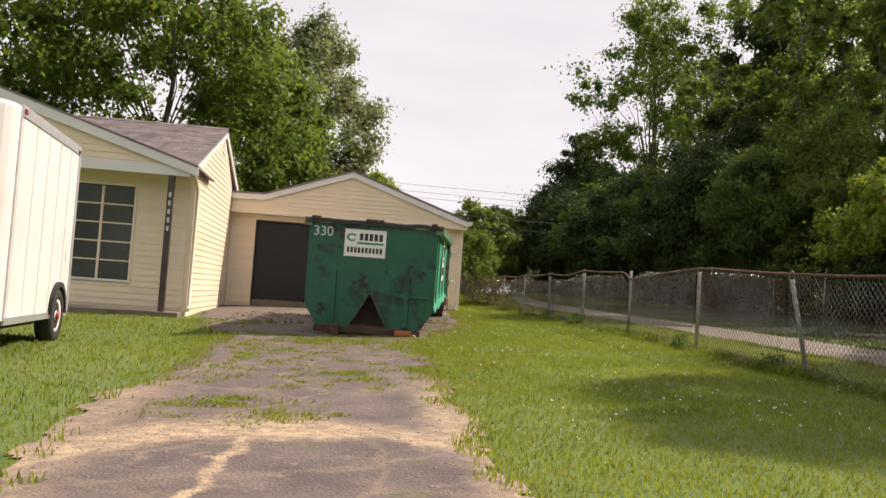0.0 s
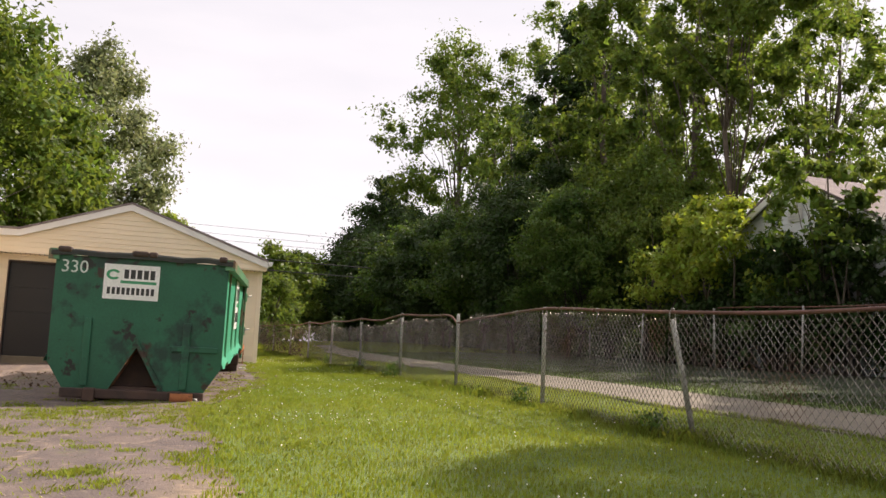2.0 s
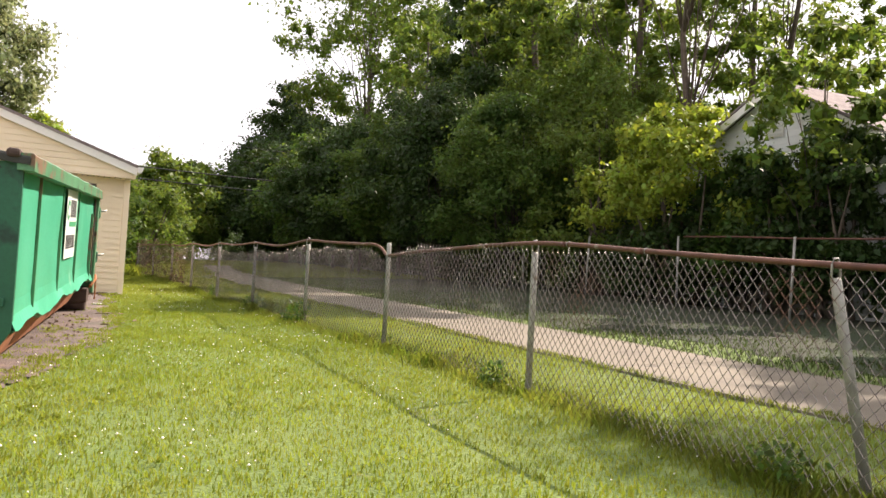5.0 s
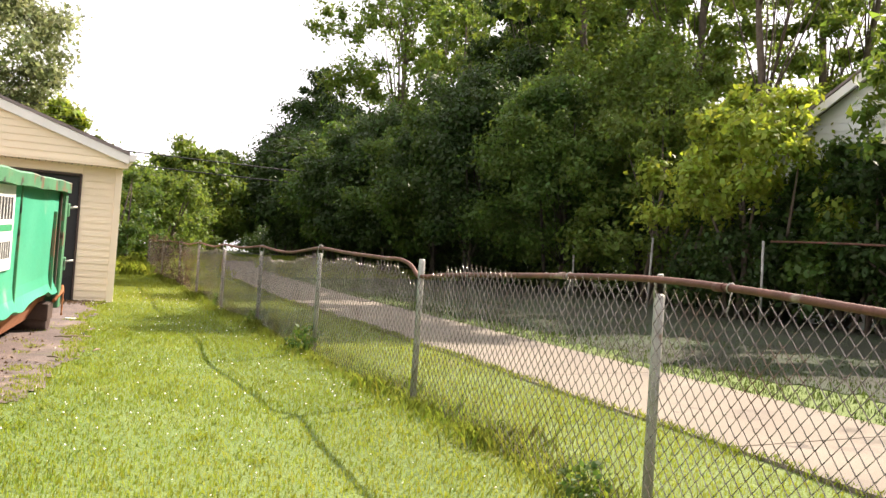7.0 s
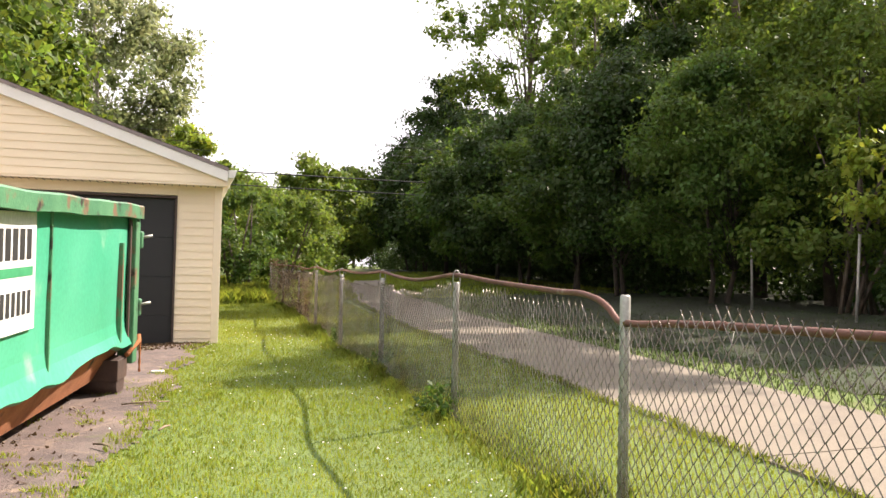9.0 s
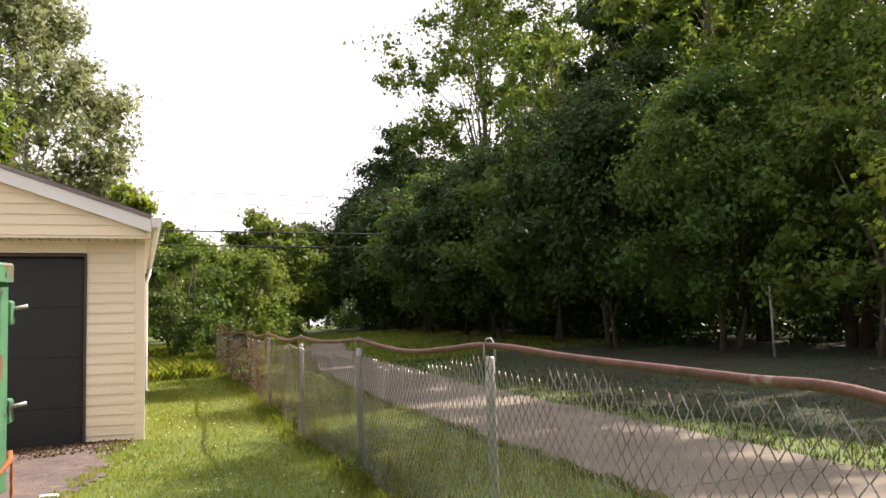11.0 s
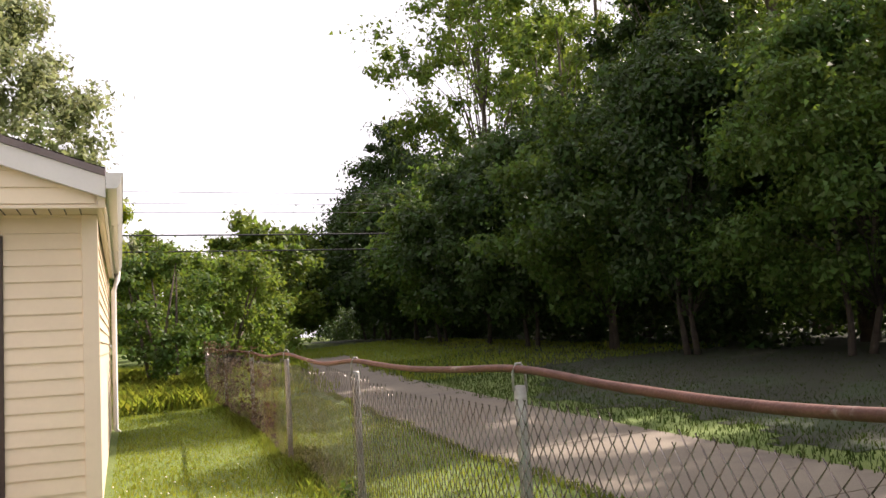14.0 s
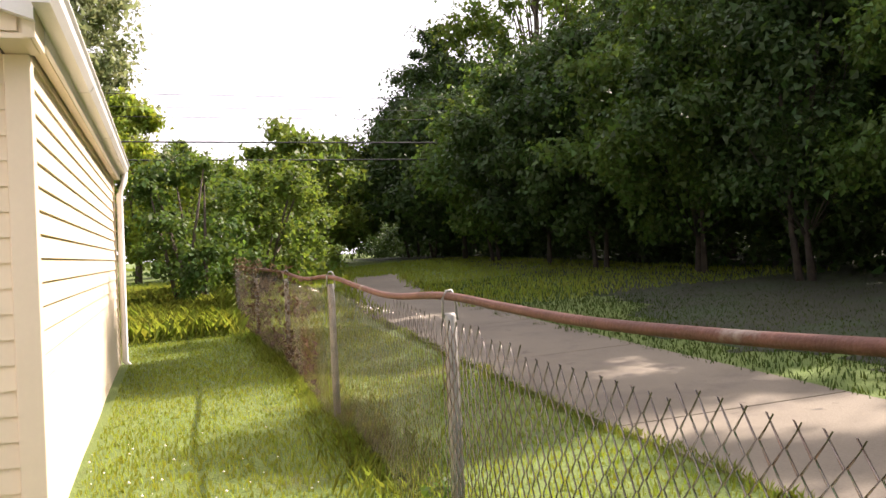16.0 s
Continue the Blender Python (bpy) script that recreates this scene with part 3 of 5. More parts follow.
part("front_wall", boxed((WX0, HY0, WZ1), (WX1, HY0 + 0.16, 2.52), 0), M["siding"], house)
lap_boards(front, lambda u, o, z: (u, HY0 - o, z), HG + 0.06, 2.5, lambda z: [(WX1 + 0.06, HX - 0.10)], 0.125)
lap_boards(front, lambda u, o, z: (u, HY0 - o, z), HG + 0.06, WZ0 - 0.06, lambda z: [(-9.6, WX1 + 0.055)], 0.125)
window = part("window", boxed((WX0, HY0 + 0.12, WZ0), (WX1, HY0 + 0.15, WZ1), 0), M["black"], house)
part("window_sill", boxed((WX0 - 0.06, HY0 - 0.05, WZ0 - 0.05), (WX1 + 0.06, HY0 + 0.08, WZ0), 0.006), M["trim"], window)
for x0, x1, z0, z1 in ((WX0 - 0.05, WX0, WZ0, WZ1), (WX1, WX1 + 0.05, WZ0, WZ1), (WX0 - 0.05, WX1 + 0.05, WZ1, WZ1 + 0.06)):
    part("window_frame", boxed((x0, HY0 - 0.02, z0), (x1, HY0 + 0.1, z1), 0.005), M["cream_trim"], window)
cols, rows = [WX0, -8.88, -8.24, WX1], 5
for i in range(1, 3):
    part("mullion", boxed((cols[i] - 0.025, HY0 + 0.03, WZ0), (cols[i] + 0.025, HY0 + 0.09, WZ1), 0.004), M["cream_trim"], window)
for i in range(3):
    for k in range(rows):
        z0 = WZ0 + k * (WZ1 - WZ0) / rows
        z1 = z0 + (WZ1 - WZ0) / rows
        part("pane", boxed((cols[i] + 0.022, HY0 + 0.06, z0 + 0.014), (cols[i + 1] - 0.022, HY0 + 0.066, z1 - 0.014), 0), M["glass"], window)
        if k:
            part("glazing_bar", boxed((cols[i] + 0.02, HY0 + 0.04, z0 - 0.014), (cols[i + 1] - 0.02, HY0 + 0.08, z0 + 0.014), 0.003), M["cream_trim"], window)
part("back_wall", boxed((-16, HY1 - 0.16, HG - 0.2), (HX - 0.16, HY1, 2.52), 0), M["siding"], house)
part("side_wall", prism([(HY0 + 0.16, HG - 0.2), (HY1 - 0.16, HG - 0.2), (HY1 - 0.16, 2.52), (RIDGE_Y, RIDGE_Z - 0.1), (HY0 + 0.16, 2.52)], "x", -16.0, -15.84), M["siding"], house)
# main roof, ridge along x
FE, BE = HY0 - 0.62, HY1 + 0.40
ms = (RIDGE_Z - 2.62) / (RIDGE_Y - FE)
zb = RIDGE_Z - ms * (BE - RIDGE_Y)
hr = part("roof", prism([(FE, 2.59), (RIDGE_Y, RIDGE_Z - 0.03), (RIDGE_Y, RIDGE_Z + 0.03), (FE, 2.65)], "x", -16.2, HX + 0.07), M["shingle"], house)
part("roof", prism([(RIDGE_Y, RIDGE_Z - 0.03), (BE, zb - 0.03), (BE, zb + 0.03), (RIDGE_Y, RIDGE_Z + 0.03)], "x", -16.2, HX + 0.07), M["shingle"], house)
for a, b in (((FE, 2.62), (RIDGE_Y, RIDGE_Z)), ((RIDGE_Y, RIDGE_Z), (BE, zb))):
    part("rake_board", prism([(a[0], a[1] - 0.15), (b[0], b[1] - 0.15), (b[0], b[1] - 0.032), (a[0], a[1] - 0.032)], "x", HX + 0.03, HX + 0.066), M["trim"], house)
HL = math.hypot(RIDGE_Y - FE, RIDGE_Z - 2.62)
hc, hs = (RIDGE_Y - FE) / HL, (RIDGE_Z - 2.62) / HL
shingles(hr, lambda u, d, o: (HX + 0.07 - u, FE + hc * d - hs * o, 2.65 + hs * d + hc * o), 6.0, int(HL / 0.14), 20, 0.14, M["shingle"])
part("ridge_cap", tube([(HX + 0.07, RIDGE_Y, RIDGE_Z + 0.02), (-16.2, RIDGE_Y, RIDGE_Z + 0.02)], 0.06, 6), M["shingle"], house)
# porch gable with its beam, on a brown post
PY, PXR, PEAK_X = HY0 - 0.72, HX + 0.02, -10.6
ps = 0.318
pz = 2.62 + ps * (PXR - PEAK_X)
part("porch_beam", boxed((-14.6, PY, 2.40), (PXR - 0.05, PY + 0.14, 2.62), 0.006), M["trim"], house, "white porch beam")
ped = part("porch_gable", prism([(-14.6, 2.62), (PXR - 0.1, 2.62), (PEAK_X, pz - 0.14)], "y", PY + 0.03, PY + 0.12), M["cream_trim"], house)


def ped_span(z):
    return [(PEAK_X - (pz - 0.16 - z) / ps, PEAK_X + (pz - 0.16 - z) / ps)]


lap_boards(ped, lambda u, o, z: (u, PY + 0.03 - o, z), 2.63, pz - 0.2, ped_span, 0.125)
for a, b in (((PEAK_X, pz), (PXR + 0.12, 2.62 - 0.04)), ((-14.75, 2.58), (PEAK_X, pz))):
    part("rake_board", prism([(a[0], a[1] - 0.2), (b[0], b[1] - 0.17), (b[0], b[1] + 0.0), (a[0], a[1] + 0.0)], "y", PY - 0.06, PY), M["trim"], house)
    part("porch_roof", prism([(a[0], a[1]), (b[0], b[1]), (b[0], b[1] + 0.045), (a[0], a[1] + 0.045)], "y", PY - 0.07, PY + 2.4), M["shingle"], house)
part("porch_ceiling", boxed((-14.6, PY + 0.14, 2.50), (PXR - 0.06, HY0 - 0.02, 2.52), 0.003), M["cream_trim"], house)
post = part("porch_post", boxed((-6.86, PY + 0.01, HG - 0.03), (-6.74, PY + 0.13, 2.40), 0.008), M["brown"], house, "dark brown porch post")
for k in range(5):
    z = 2.02 - k * 0.165
    part("number_bar", boxed((-6.825, PY + 0.003, z - 0.048), (-6.778, PY + 0.012, z + 0.048), 0.002), M["stencil"], post)
part("porch_slab", boxed((-14.6, PY - 0.1, HG - 0.25), (HX - 0.02, HY0 - 0.02, HG + 0.0), 0.01), M["concrete"], house)
dsp = tube([(HX + 0.06, FE + 0.02, 2.50), (HX + 0.06, FE + 0.1, 2.42), (HX + 0.06, HY0 - 0.05, 2.22), (HX + 0.06, HY0 - 0.05, HG + 0.14), (HX + 0.07, HY0 - 0.22, HG + 0.04)], 0.036, 6)
part("downspout", dsp, M["cream_trim"], house, "cream metal downspout")

# ---------- white trailer on the lawn ----------
trailer = thing("trailer", pose(-6.79, -15.62, gz(-7.5, -14.5), 0, 0, 4.2), "white enclosed cargo trailer parked on the lawn", "trailer", local=True)
TB, TT, TLN, TW = 0.36, 2.56, 2.92, 1.9


def rounded_box(lo, hi, r, seg=6):
    """Box whose upright edge and top edge at the front corner are rounded."""
    bm = boxed(lo, hi, 0)
    edges = [e for e in bm.edges if all(abs(v.co.y - lo[1]) < 1e-4 for v in e.verts) and abs(e.verts[0].co.z - e.verts[1].co.z) > 0.1]
    bmesh.ops.bevel(bm, geom=edges, offset=r, segments=seg, affect="EDGES", profile=0.5)
    top = [e for e in bm.edges if all(abs(v.co.z - hi[2]) < 1e-4 for v in e.verts)]
    bmesh.ops.bevel(bm, geom=top, offset=0.05, segments=3, affect="EDGES", profile=0.5)
    return bm


part("body", rounded_box((-TW, -0.35, TB), (0.0, TLN, TT), 0.3), M["white_metal"], trailer)
for k in range(6):
    y = 0.1 + k * 0.58
    part("side_seam", boxed((0.0, y, TB + 0.02), (0.006, y + 0.012, TT - 0.12), 0), M["white_metal"], trailer)
part("corner_band", boxed((-0.03, -0.02, TB + 0.02), (0.012, 0.02, TT - 0.05), 0.004), M["alu"], trailer, "aluminium corner strip")
part("top_rail", boxed((-0.02, 0.02, TT - 0.11), (0.014, TLN, TT + 0.006), 0.005), M["alu"], trailer, "aluminium top rail")
part("bottom_rail", boxed((-0.02, 0.02, TB - 0.05), (0.012, TLN, TB + 0.03), 0.004), M["alu"], trailer)
part("rear_post", boxed((-0.03, TLN - 0.03, TB), (0.016, TLN + 0.02, TT), 0.005), M["alu"], trailer)
part("marker_light", boxed((0.012, 0.06, TT - 0.08), (0.032, 0.14, TT - 0.03), 0.006), M["red"], trailer, "small red marker light")
part("marker_light", boxed((0.012, TLN - 0.12, TT - 0.1), (0.03, TLN - 0.06, TT - 0.06), 0.006), M["black"], trailer)
part("label_plate", boxed((0.006, TLN - 0.30, TB + 0.66), (0.01, TLN - 0.17, TB + 0.82), 0.001), M["sign_white"], trailer)
arch = [(2.30 + 0.40 * math.cos(a), 0.36 + 0.40 * math.sin(a)) for a in np.linspace(math.pi, 0, 14)]
inner = [(2.30 + 0.34 * math.cos(a), 0.36 + 0.34 * math.sin(a)) for a in np.linspace(0, math.pi, 14)]
part("wheel_arch", prism(arch + inner, "x", -0.02, 0.05), M["black"], trailer)
part("wheel_well", prism(inner, "x", 0.003, 0.007), M["black"], trailer)


def lathe(profile, axis_at, sides=28):
    """A wheel form: profile of (x, radius) turned about an axis along x."""
    bm = bmesh.new()
    rings = []
    for x, r in profile:
        rings.append([bm.verts.new((axis_at[0] + x, axis_at[1] + r * math.cos(2 * math.pi * k / sides), axis_at[2] + r * math.sin(2 * math.pi * k / sides))) for k in range(sides)])
    for a, b in zip(rings, rings[1:]):
        for k in range(sides):
            bm.faces.new((a[k], a[(k + 1) % sides], b[(k + 1) % sides], b[k])).smooth = True
    bm.faces.new(rings[0])
    bm.faces.new(rings[-1][::-1])
    bmesh.ops.recalc_face_normals(bm, faces=bm.faces)
    return bm


for y in (2.30,):
    wheel = part("wheel", lathe([(-0.2, 0.2), (-0.2, 0.31), (-0.16, 0.335), (-0.04, 0.335), (0.0, 0.31), (0.0, 0.215), (-0.02, 0.205)], (0.035, y, 0.335)), M["black"], trailer)
    part("rim", lathe([(-0.05, 0.20), (-0.008, 0.205), (-0.02, 0.17), (-0.05, 0.15), (-0.05, 0.07), (-0.01, 0.06), (-0.005, 0.03)], (0.035, y, 0.335)), M["white_metal"], wheel, "white steel rim")
    part("hub_cap", lathe([(-0.02, 0.06), (0.012, 0.055), (0.018, 0.02)], (0.035, y, 0.335)), M["red"], wheel)
part("wheel", lathe([(-0.2, 0.2), (-0.2, 0.31), (-0.16, 0.335), (-0.04, 0.335), (0.0, 0.31), (0.0, 0.2)], (-TW + 0.19, 2.30, 0.335)), M["black"], trailer)
part("chassis", boxed((-TW + 0.15, -0.3, TB - 0.12), (-0.15, TLN - 0.05, TB - 0.002), 0.01), M["black"], trailer)
part("tow_tongue", tube([(-TW / 2, -0.3, TB - 0.06), (-TW / 2, -1.3, TB - 0.06), (-TW / 2, -1.3, 0.02)], 0.05, 8), M["black"], trailer)

# ---------- green roll-off container ----------
DW, DL, DH = 2.0, 7.3, 1.56
yaw = -8.4
dump = thing("rubbish_container", pose(-2.96, -11.2, gz(-3.06, -11.2) + 0.02, 2.1, 0, yaw) @ pose(0, 0, 0, 0, 0.4, 0),
             "dented green steel roll-off rubbish container with rust and peeling paint", "container", local=True)
Z0, Z1, ZS = 0.12, 0.14 + DH, 0.44                            # floor and rim
W2 = DW / 2
# front wall: lower corners cut, a hook recess shaped like a steep roof
shape = [(-W2, ZS), (-W2 + 0.20, Z0), (-0.30, Z0), (-0.30, Z0 + 0.05), (0.0, Z0 + 0.52), (0.30, Z0 + 0.05), (0.30, Z0), (W2 - 0.20, Z0), (W2, ZS), (W2, Z1), (-W2, Z1)]
part("front_wall", prism(shape, "y", 0.0, 0.06), M["green_steel"], dump, "green front with shade put into its colour, a hook recess and rust")
part("hook_recess", prism([(-0.30, Z0), (0.30, Z0), (0.0, Z0 + 0.53)], "y", 0.28, 0.32), M["dark_steel"], dump)
for s in (-1, 1):
    part("recess_cheek", ([(s * 0.30, 0.005, Z0), (0, 0.005, Z0 + 0.525), (0, 0.3, Z0 + 0.525), (s * 0.30, 0.3, Z0)], [(0, 1, 2, 3)]), M["rust"], dump)
    v, f = prism([(s * 0.30, Z0), (s * 0.36, Z0), (0.0, Z0 + 0.63), (0.0, Z0 + 0.53)], "y", -0.025, -0.001)
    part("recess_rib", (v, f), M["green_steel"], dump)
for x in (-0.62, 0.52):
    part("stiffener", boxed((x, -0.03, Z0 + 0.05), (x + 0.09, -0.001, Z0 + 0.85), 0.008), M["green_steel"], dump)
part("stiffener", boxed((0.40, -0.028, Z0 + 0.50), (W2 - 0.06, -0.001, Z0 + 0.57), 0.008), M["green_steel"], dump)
# dented side walls
random.seed(11)


def side_sheet(s):
    ny, nz = 72, 12
    v, f = [], []
    for j in range(nz + 1):
        for i in range(ny + 1):
            y, z = i / ny * (DL - 0.16), ZS + (Z1 - ZS) * j / nz
            bulge = 0.018 * noise.noise(Vector((y * 0.9, z * 1.2, s * 5.0))) + 0.012 * math.sin(y * 5.2) * noise.noise(Vector((y * 0.5, z * 2.0, 3)))
            if j == 0:
                z += 0.05 * noise.noise(Vector((y * 2.1, 0, 7))) + 0.03 * math.sin(y * 2.4)
                bulge += 0.06
            if j == 1:
                bulge += 0.012
            v.append((s * (W2 - 0.03 + bulge), y, z))
    for j in range(nz):
        for i in range(ny):
            a = j * (ny + 1) + i
            f.append((a, a + 1, a + ny + 2, a + ny + 1))
    inner = [(x - s * 0.05, y, z) for x, y, z in v]
    n = len(v)
    f2 = [tuple(n + k for k in face[::-1]) for face in f]
    rim = [(i, i + 1, n + i + 1, n + i) for i in range(ny)]
    return v + inner, f + f2 + rim


for s in (1, -1):
    wall = part("side_wall", side_sheet(s), M["green_side"], dump, "dented green side wall with sunlight put into its colour")
    for y in (1.15, 2.93, 4.70):
        part("panel_seam", boxed((min(s * (W2 - 0.06), s * (W2 - 0.004)), y, ZS + 0.05), (max(s * (W2 - 0.06), s * (W2 - 0.004)), y + 0.022, Z1 - 0.05), 0.004), M["rim_steel"], wall)
    # bent bottom lip and under rail
    lip = [(s * (W2 - 0.02 + 0.02 * noise.noise(Vector((y, 1, s)))), y, ZS + 0.05 * noise.noise(Vector((y * 2.1, 0, 7))) + 0.03 * math.sin(y * 2.4)) for y in np.linspace(0.05, DL - 0.12, 60)]
    part("bent_lip", tube(lip, 0.03, 6), M["rim_steel"], dump, "bent rusty lower lip")
    floor_edge = [(s * (W2 - 0.04), ZS + 0.02), (s * (W2 - 0.24), 0.10), (s * (W2 - 0.32), 0.10), (s * (W2 - 0.10), ZS + 0.02)]
    part("sloped_underside", prism(floor_edge if s > 0 else floor_edge[::-1], "y", 0.06, DL - 0.1), M["rust"], dump, "orange rusted underside")
    part("skid_rail", boxed((min(s * 0.42, s * 0.56), -0.12, 0.0), (max(s * 0.42, s * 0.56), DL, 0.15), 0.012), M["dark_steel"], dump)
part("floor", boxed((-W2 + 0.28, 0.06, Z0), (W2 - 0.28, DL - 0.1, Z0 + 0.05), 0), M["dark_steel"], dump)
part("front_skid_bar", boxed((-0.82, -0.07, 0.03), (0.82, 0.04, 0.14), 0.015), M["dark_steel"], dump, "rusty front cross bar")
part("front_roller", tube([(0.44, -0.10, 0.07), (0.70, -0.10, 0.07)], 0.065, 12), M["rust"], dump)
part("roller_pin", tube([(0.70, -0.10, 0.07), (0.74, -0.10, 0.07), (0.75, -0.10, -0.0)], 0.018, 6), M["galv"], dump)
# rim tubes, battered
for name, pts in (("front_rim", [(x, 0.0, Z1 + 0.022 * noise.noise(Vector((x * 3.4, 2, 5)))) for x in np.linspace(-W2 - 0.05, W2 + 0.05, 22)]),
                  ("side_rim", [(W2 + 0.02, y, Z1 + 0.02 * noise.noise(Vector((y * 1.6, 9, 5)))) for y in np.linspace(-0.04, DL, 40)]),
                  ("side_rim", [(-W2 - 0.02, y, Z1 + 0.02 * noise.noise(Vector((y * 1.6, 4, 5)))) for y in np.linspace(-0.04, DL, 40)])):
    bm = bmesh.new()
    rings = []
    for k, p in enumerate(pts):
        across = Vector((0, 1, 0)) if name == "front_rim" else Vector((1, 0, 0))
        rings.append([bm.verts.new(Vector(p) + across * a + Vector((0, 0, c))) for a, c in (((-0.05, 0.0), (0.05, 0.0), (0.05, 0.05), (0.035, 0.068), (-0.035, 0.068), (-0.05, 0.05)) if name == "front_rim" else ((-0.06, -0.06), (0.06, -0.06), (0.06, 0.055), (0.045, 0.07), (-0.045, 0.07), (-0.06, 0.055)))])
    for a, b in zip(rings, rings[1:]):
        for k in range(6):
            bm.faces.new((a[k], a[(k + 1) % 6], b[(k + 1) % 6], b[k]))
    bm.faces.new(rings[0][::-1])
    bm.faces.new(rings[-1])
    bmesh.ops.recalc_face_normals(bm, faces=bm.faces)
    part(name, bm, M["rim_steel"] if name == "side_rim" else M["black_steel"], dump)
for x, w in ((-0.98, 0.16), (-0.14, 0.2), (0.06, 0.1), (0.88, 0.1)):
    part("rim_lug", boxed((x, -0.07, Z1 + 0.03), (x + w, 0.06, Z1 + 0.10), 0.025), M["dark_steel"], dump)
# rear gate and its corner post, latches, rollers
part("rear_gate", boxed((-W2 + 0.02, DL - 0.09, ZS), (W2 - 0.02, DL - 0.01, Z1), 0.01), M["green_side"], dump)
for s in (1, -1):
    x0, x1 = sorted((s * (W2 - 0.10), s * (W2 + 0.05)))
    rear = part("corner_post", boxed((x0, DL - 0.18, 0.22), (x1, DL + 0.0, Z1), 0.012), M["rim_steel"], dump, "dark green corner post")
    for z in (Z0 + 0.55, Z0 + 1.22):
        part("hinge", boxed((x0 + 0.02, DL - 0.01, z), (x1 + s * 0.02, DL + 0.09, z + 0.17), 0.02), M["rim_steel"], rear)
        part("hinge_pin", tube([(s * (W2 + 0.01), DL + 0.05, z + 0.10), (s * (W2 + 0.15), DL + 0.09, z + 0.13)], 0.016, 6), M["galv"], rear)
    part("stake", boxed((s * (W2 - 0.02) - 0.02, DL - 0.55, ZS + 0.02), (s * (W2 - 0.02) + 0.035, DL - 0.50, Z1 - 0.3), 0.006), M["rim_steel"], dump)
    part("rear_wheel", tube([(s * (W2 - 0.42), DL - 0.35, 0.085 - 0.0), (s * (W2 - 0.02), DL - 0.35, 0.085)], 0.16, 14), M["dark_steel"], dump, "dark steel ground roller")
    part("wheel_housing", boxed((min(s * (W2 - 0.46), s * (W2 - 0.0)), DL - 0.55, 0.10), (max(s * (W2 - 0.46), s * (W2 - 0.0)), DL - 0.18, 0.30), 0.01), M["dark_steel"], dump)
    part("latch_arm", tube([(s * (W2 + 0.02), DL - 0.30, Z0 + 0.20), (s * (W2 + 0.06), DL + 0.02, Z0 + 0.30), (s * (W2 + 0.05), DL + 0.05, Z0 + 0.36)], 0.024, 6), M["rust"], dump)
    chain = [(s * (W2 + 0.07), DL + 0.04, Z0 + 0.34 - 0.05 * k) for k in range(8)]
    part("chain", tube(chain, [0.014 if k % 2 else 0.008 for k in range(8)], 6), M["rust"], dump)
part("dark_seam", boxed((W2 - 0.01, DL - 0.24, ZS + 0.02), (W2 + 0.012, DL - 0.19, Z1 - 0.08), 0.003), M["dark_steel"], dump)


def sign(parent, to_local, w, h, side):
    """A sign of the hire firm: its mark and lettering as plain shapes."""
    def flat(name, u0, u1, v0, v1, lift, mat):
        corners = [to_local(u, v, d) for d in (0.0, lift) for u, v in ((u0, v0), (u1, v0), (u1, v1), (u0, v1))]
        return part(name, (corners, [(3, 2, 1, 0), (4, 5, 6, 7), (0, 1, 5, 4), (1, 2, 6, 5), (2, 3, 7, 6), (3, 0, 4, 7)]), mat, plate if name != "sign" else parent)
    plate = flat("sign", 0, w, 0, h, 0.004, M["sign_white"])
    tagged(plate, "white hire-firm sign with a green mark")
    n = 14
    ring = [to_local(0.17 * w + r * h * math.cos(a), 0.70 * h + r * h * 0.75 * math.sin(a), 0.006) for a in np.linspace(0.5, 5.6, n) for r in (0.2, 0.11)]
    part("logo", (ring, [(2 * i, 2 * i + 2, 2 * i + 3, 2 * i + 1) for i in range(n - 1)]), M["sign_green"], plate)
    for k in range(5):
        u = (0.36 + 0.118 * k) * w
        flat("logo_bar", u, u + 0.085 * w, 0.60 * h, 0.86 * h, 0.006, M["sign_black"])
    flat("stripe", 0.30 * w, 0.95 * w, 0.46 * h, 0.54 * h, 0.006, M["sign_green"])
    for k in range(10):
        u = (0.07 + 0.088 * k) * w
        flat("digit_bar", u, u + 0.058 * w, 0.14 * h, 0.34 * h, 0.006, M["sign_black"])


sign(dump, lambda u, v, d: (-0.445 + u, -0.001 - d, Z0 + 1.09 + v), 0.64, 0.42, "front")
sign(dump, lambda u, v, d: (W2 - 0.008 + d, 3.28 + u, ZS + 0.42 + v), 1.08, 0.77, "side")
font = bpy.data.curves.new("unit_number", "FONT")
font.body, font.size, font.extrude = "330", 0.21, 0.001
tmp = new("unit_number_curve", font)
bpy.context.view_layer.update()
num_me = bpy.data.meshes.new_from_object(tmp.evaluated_get(bpy.context.evaluated_depsgraph_get()))
bpy.data.objects.remove(tmp)
num_me.materials.clear()
num_me.materials.append(M["stencil"])
num = new("unit_number", num_me)
num.parent = dump
num.matrix_basis = pose(-W2 + 0.06, -0.003, Z0 + 1.38, 90, 0, 0)
tagged(num, "faded white stencilled number")

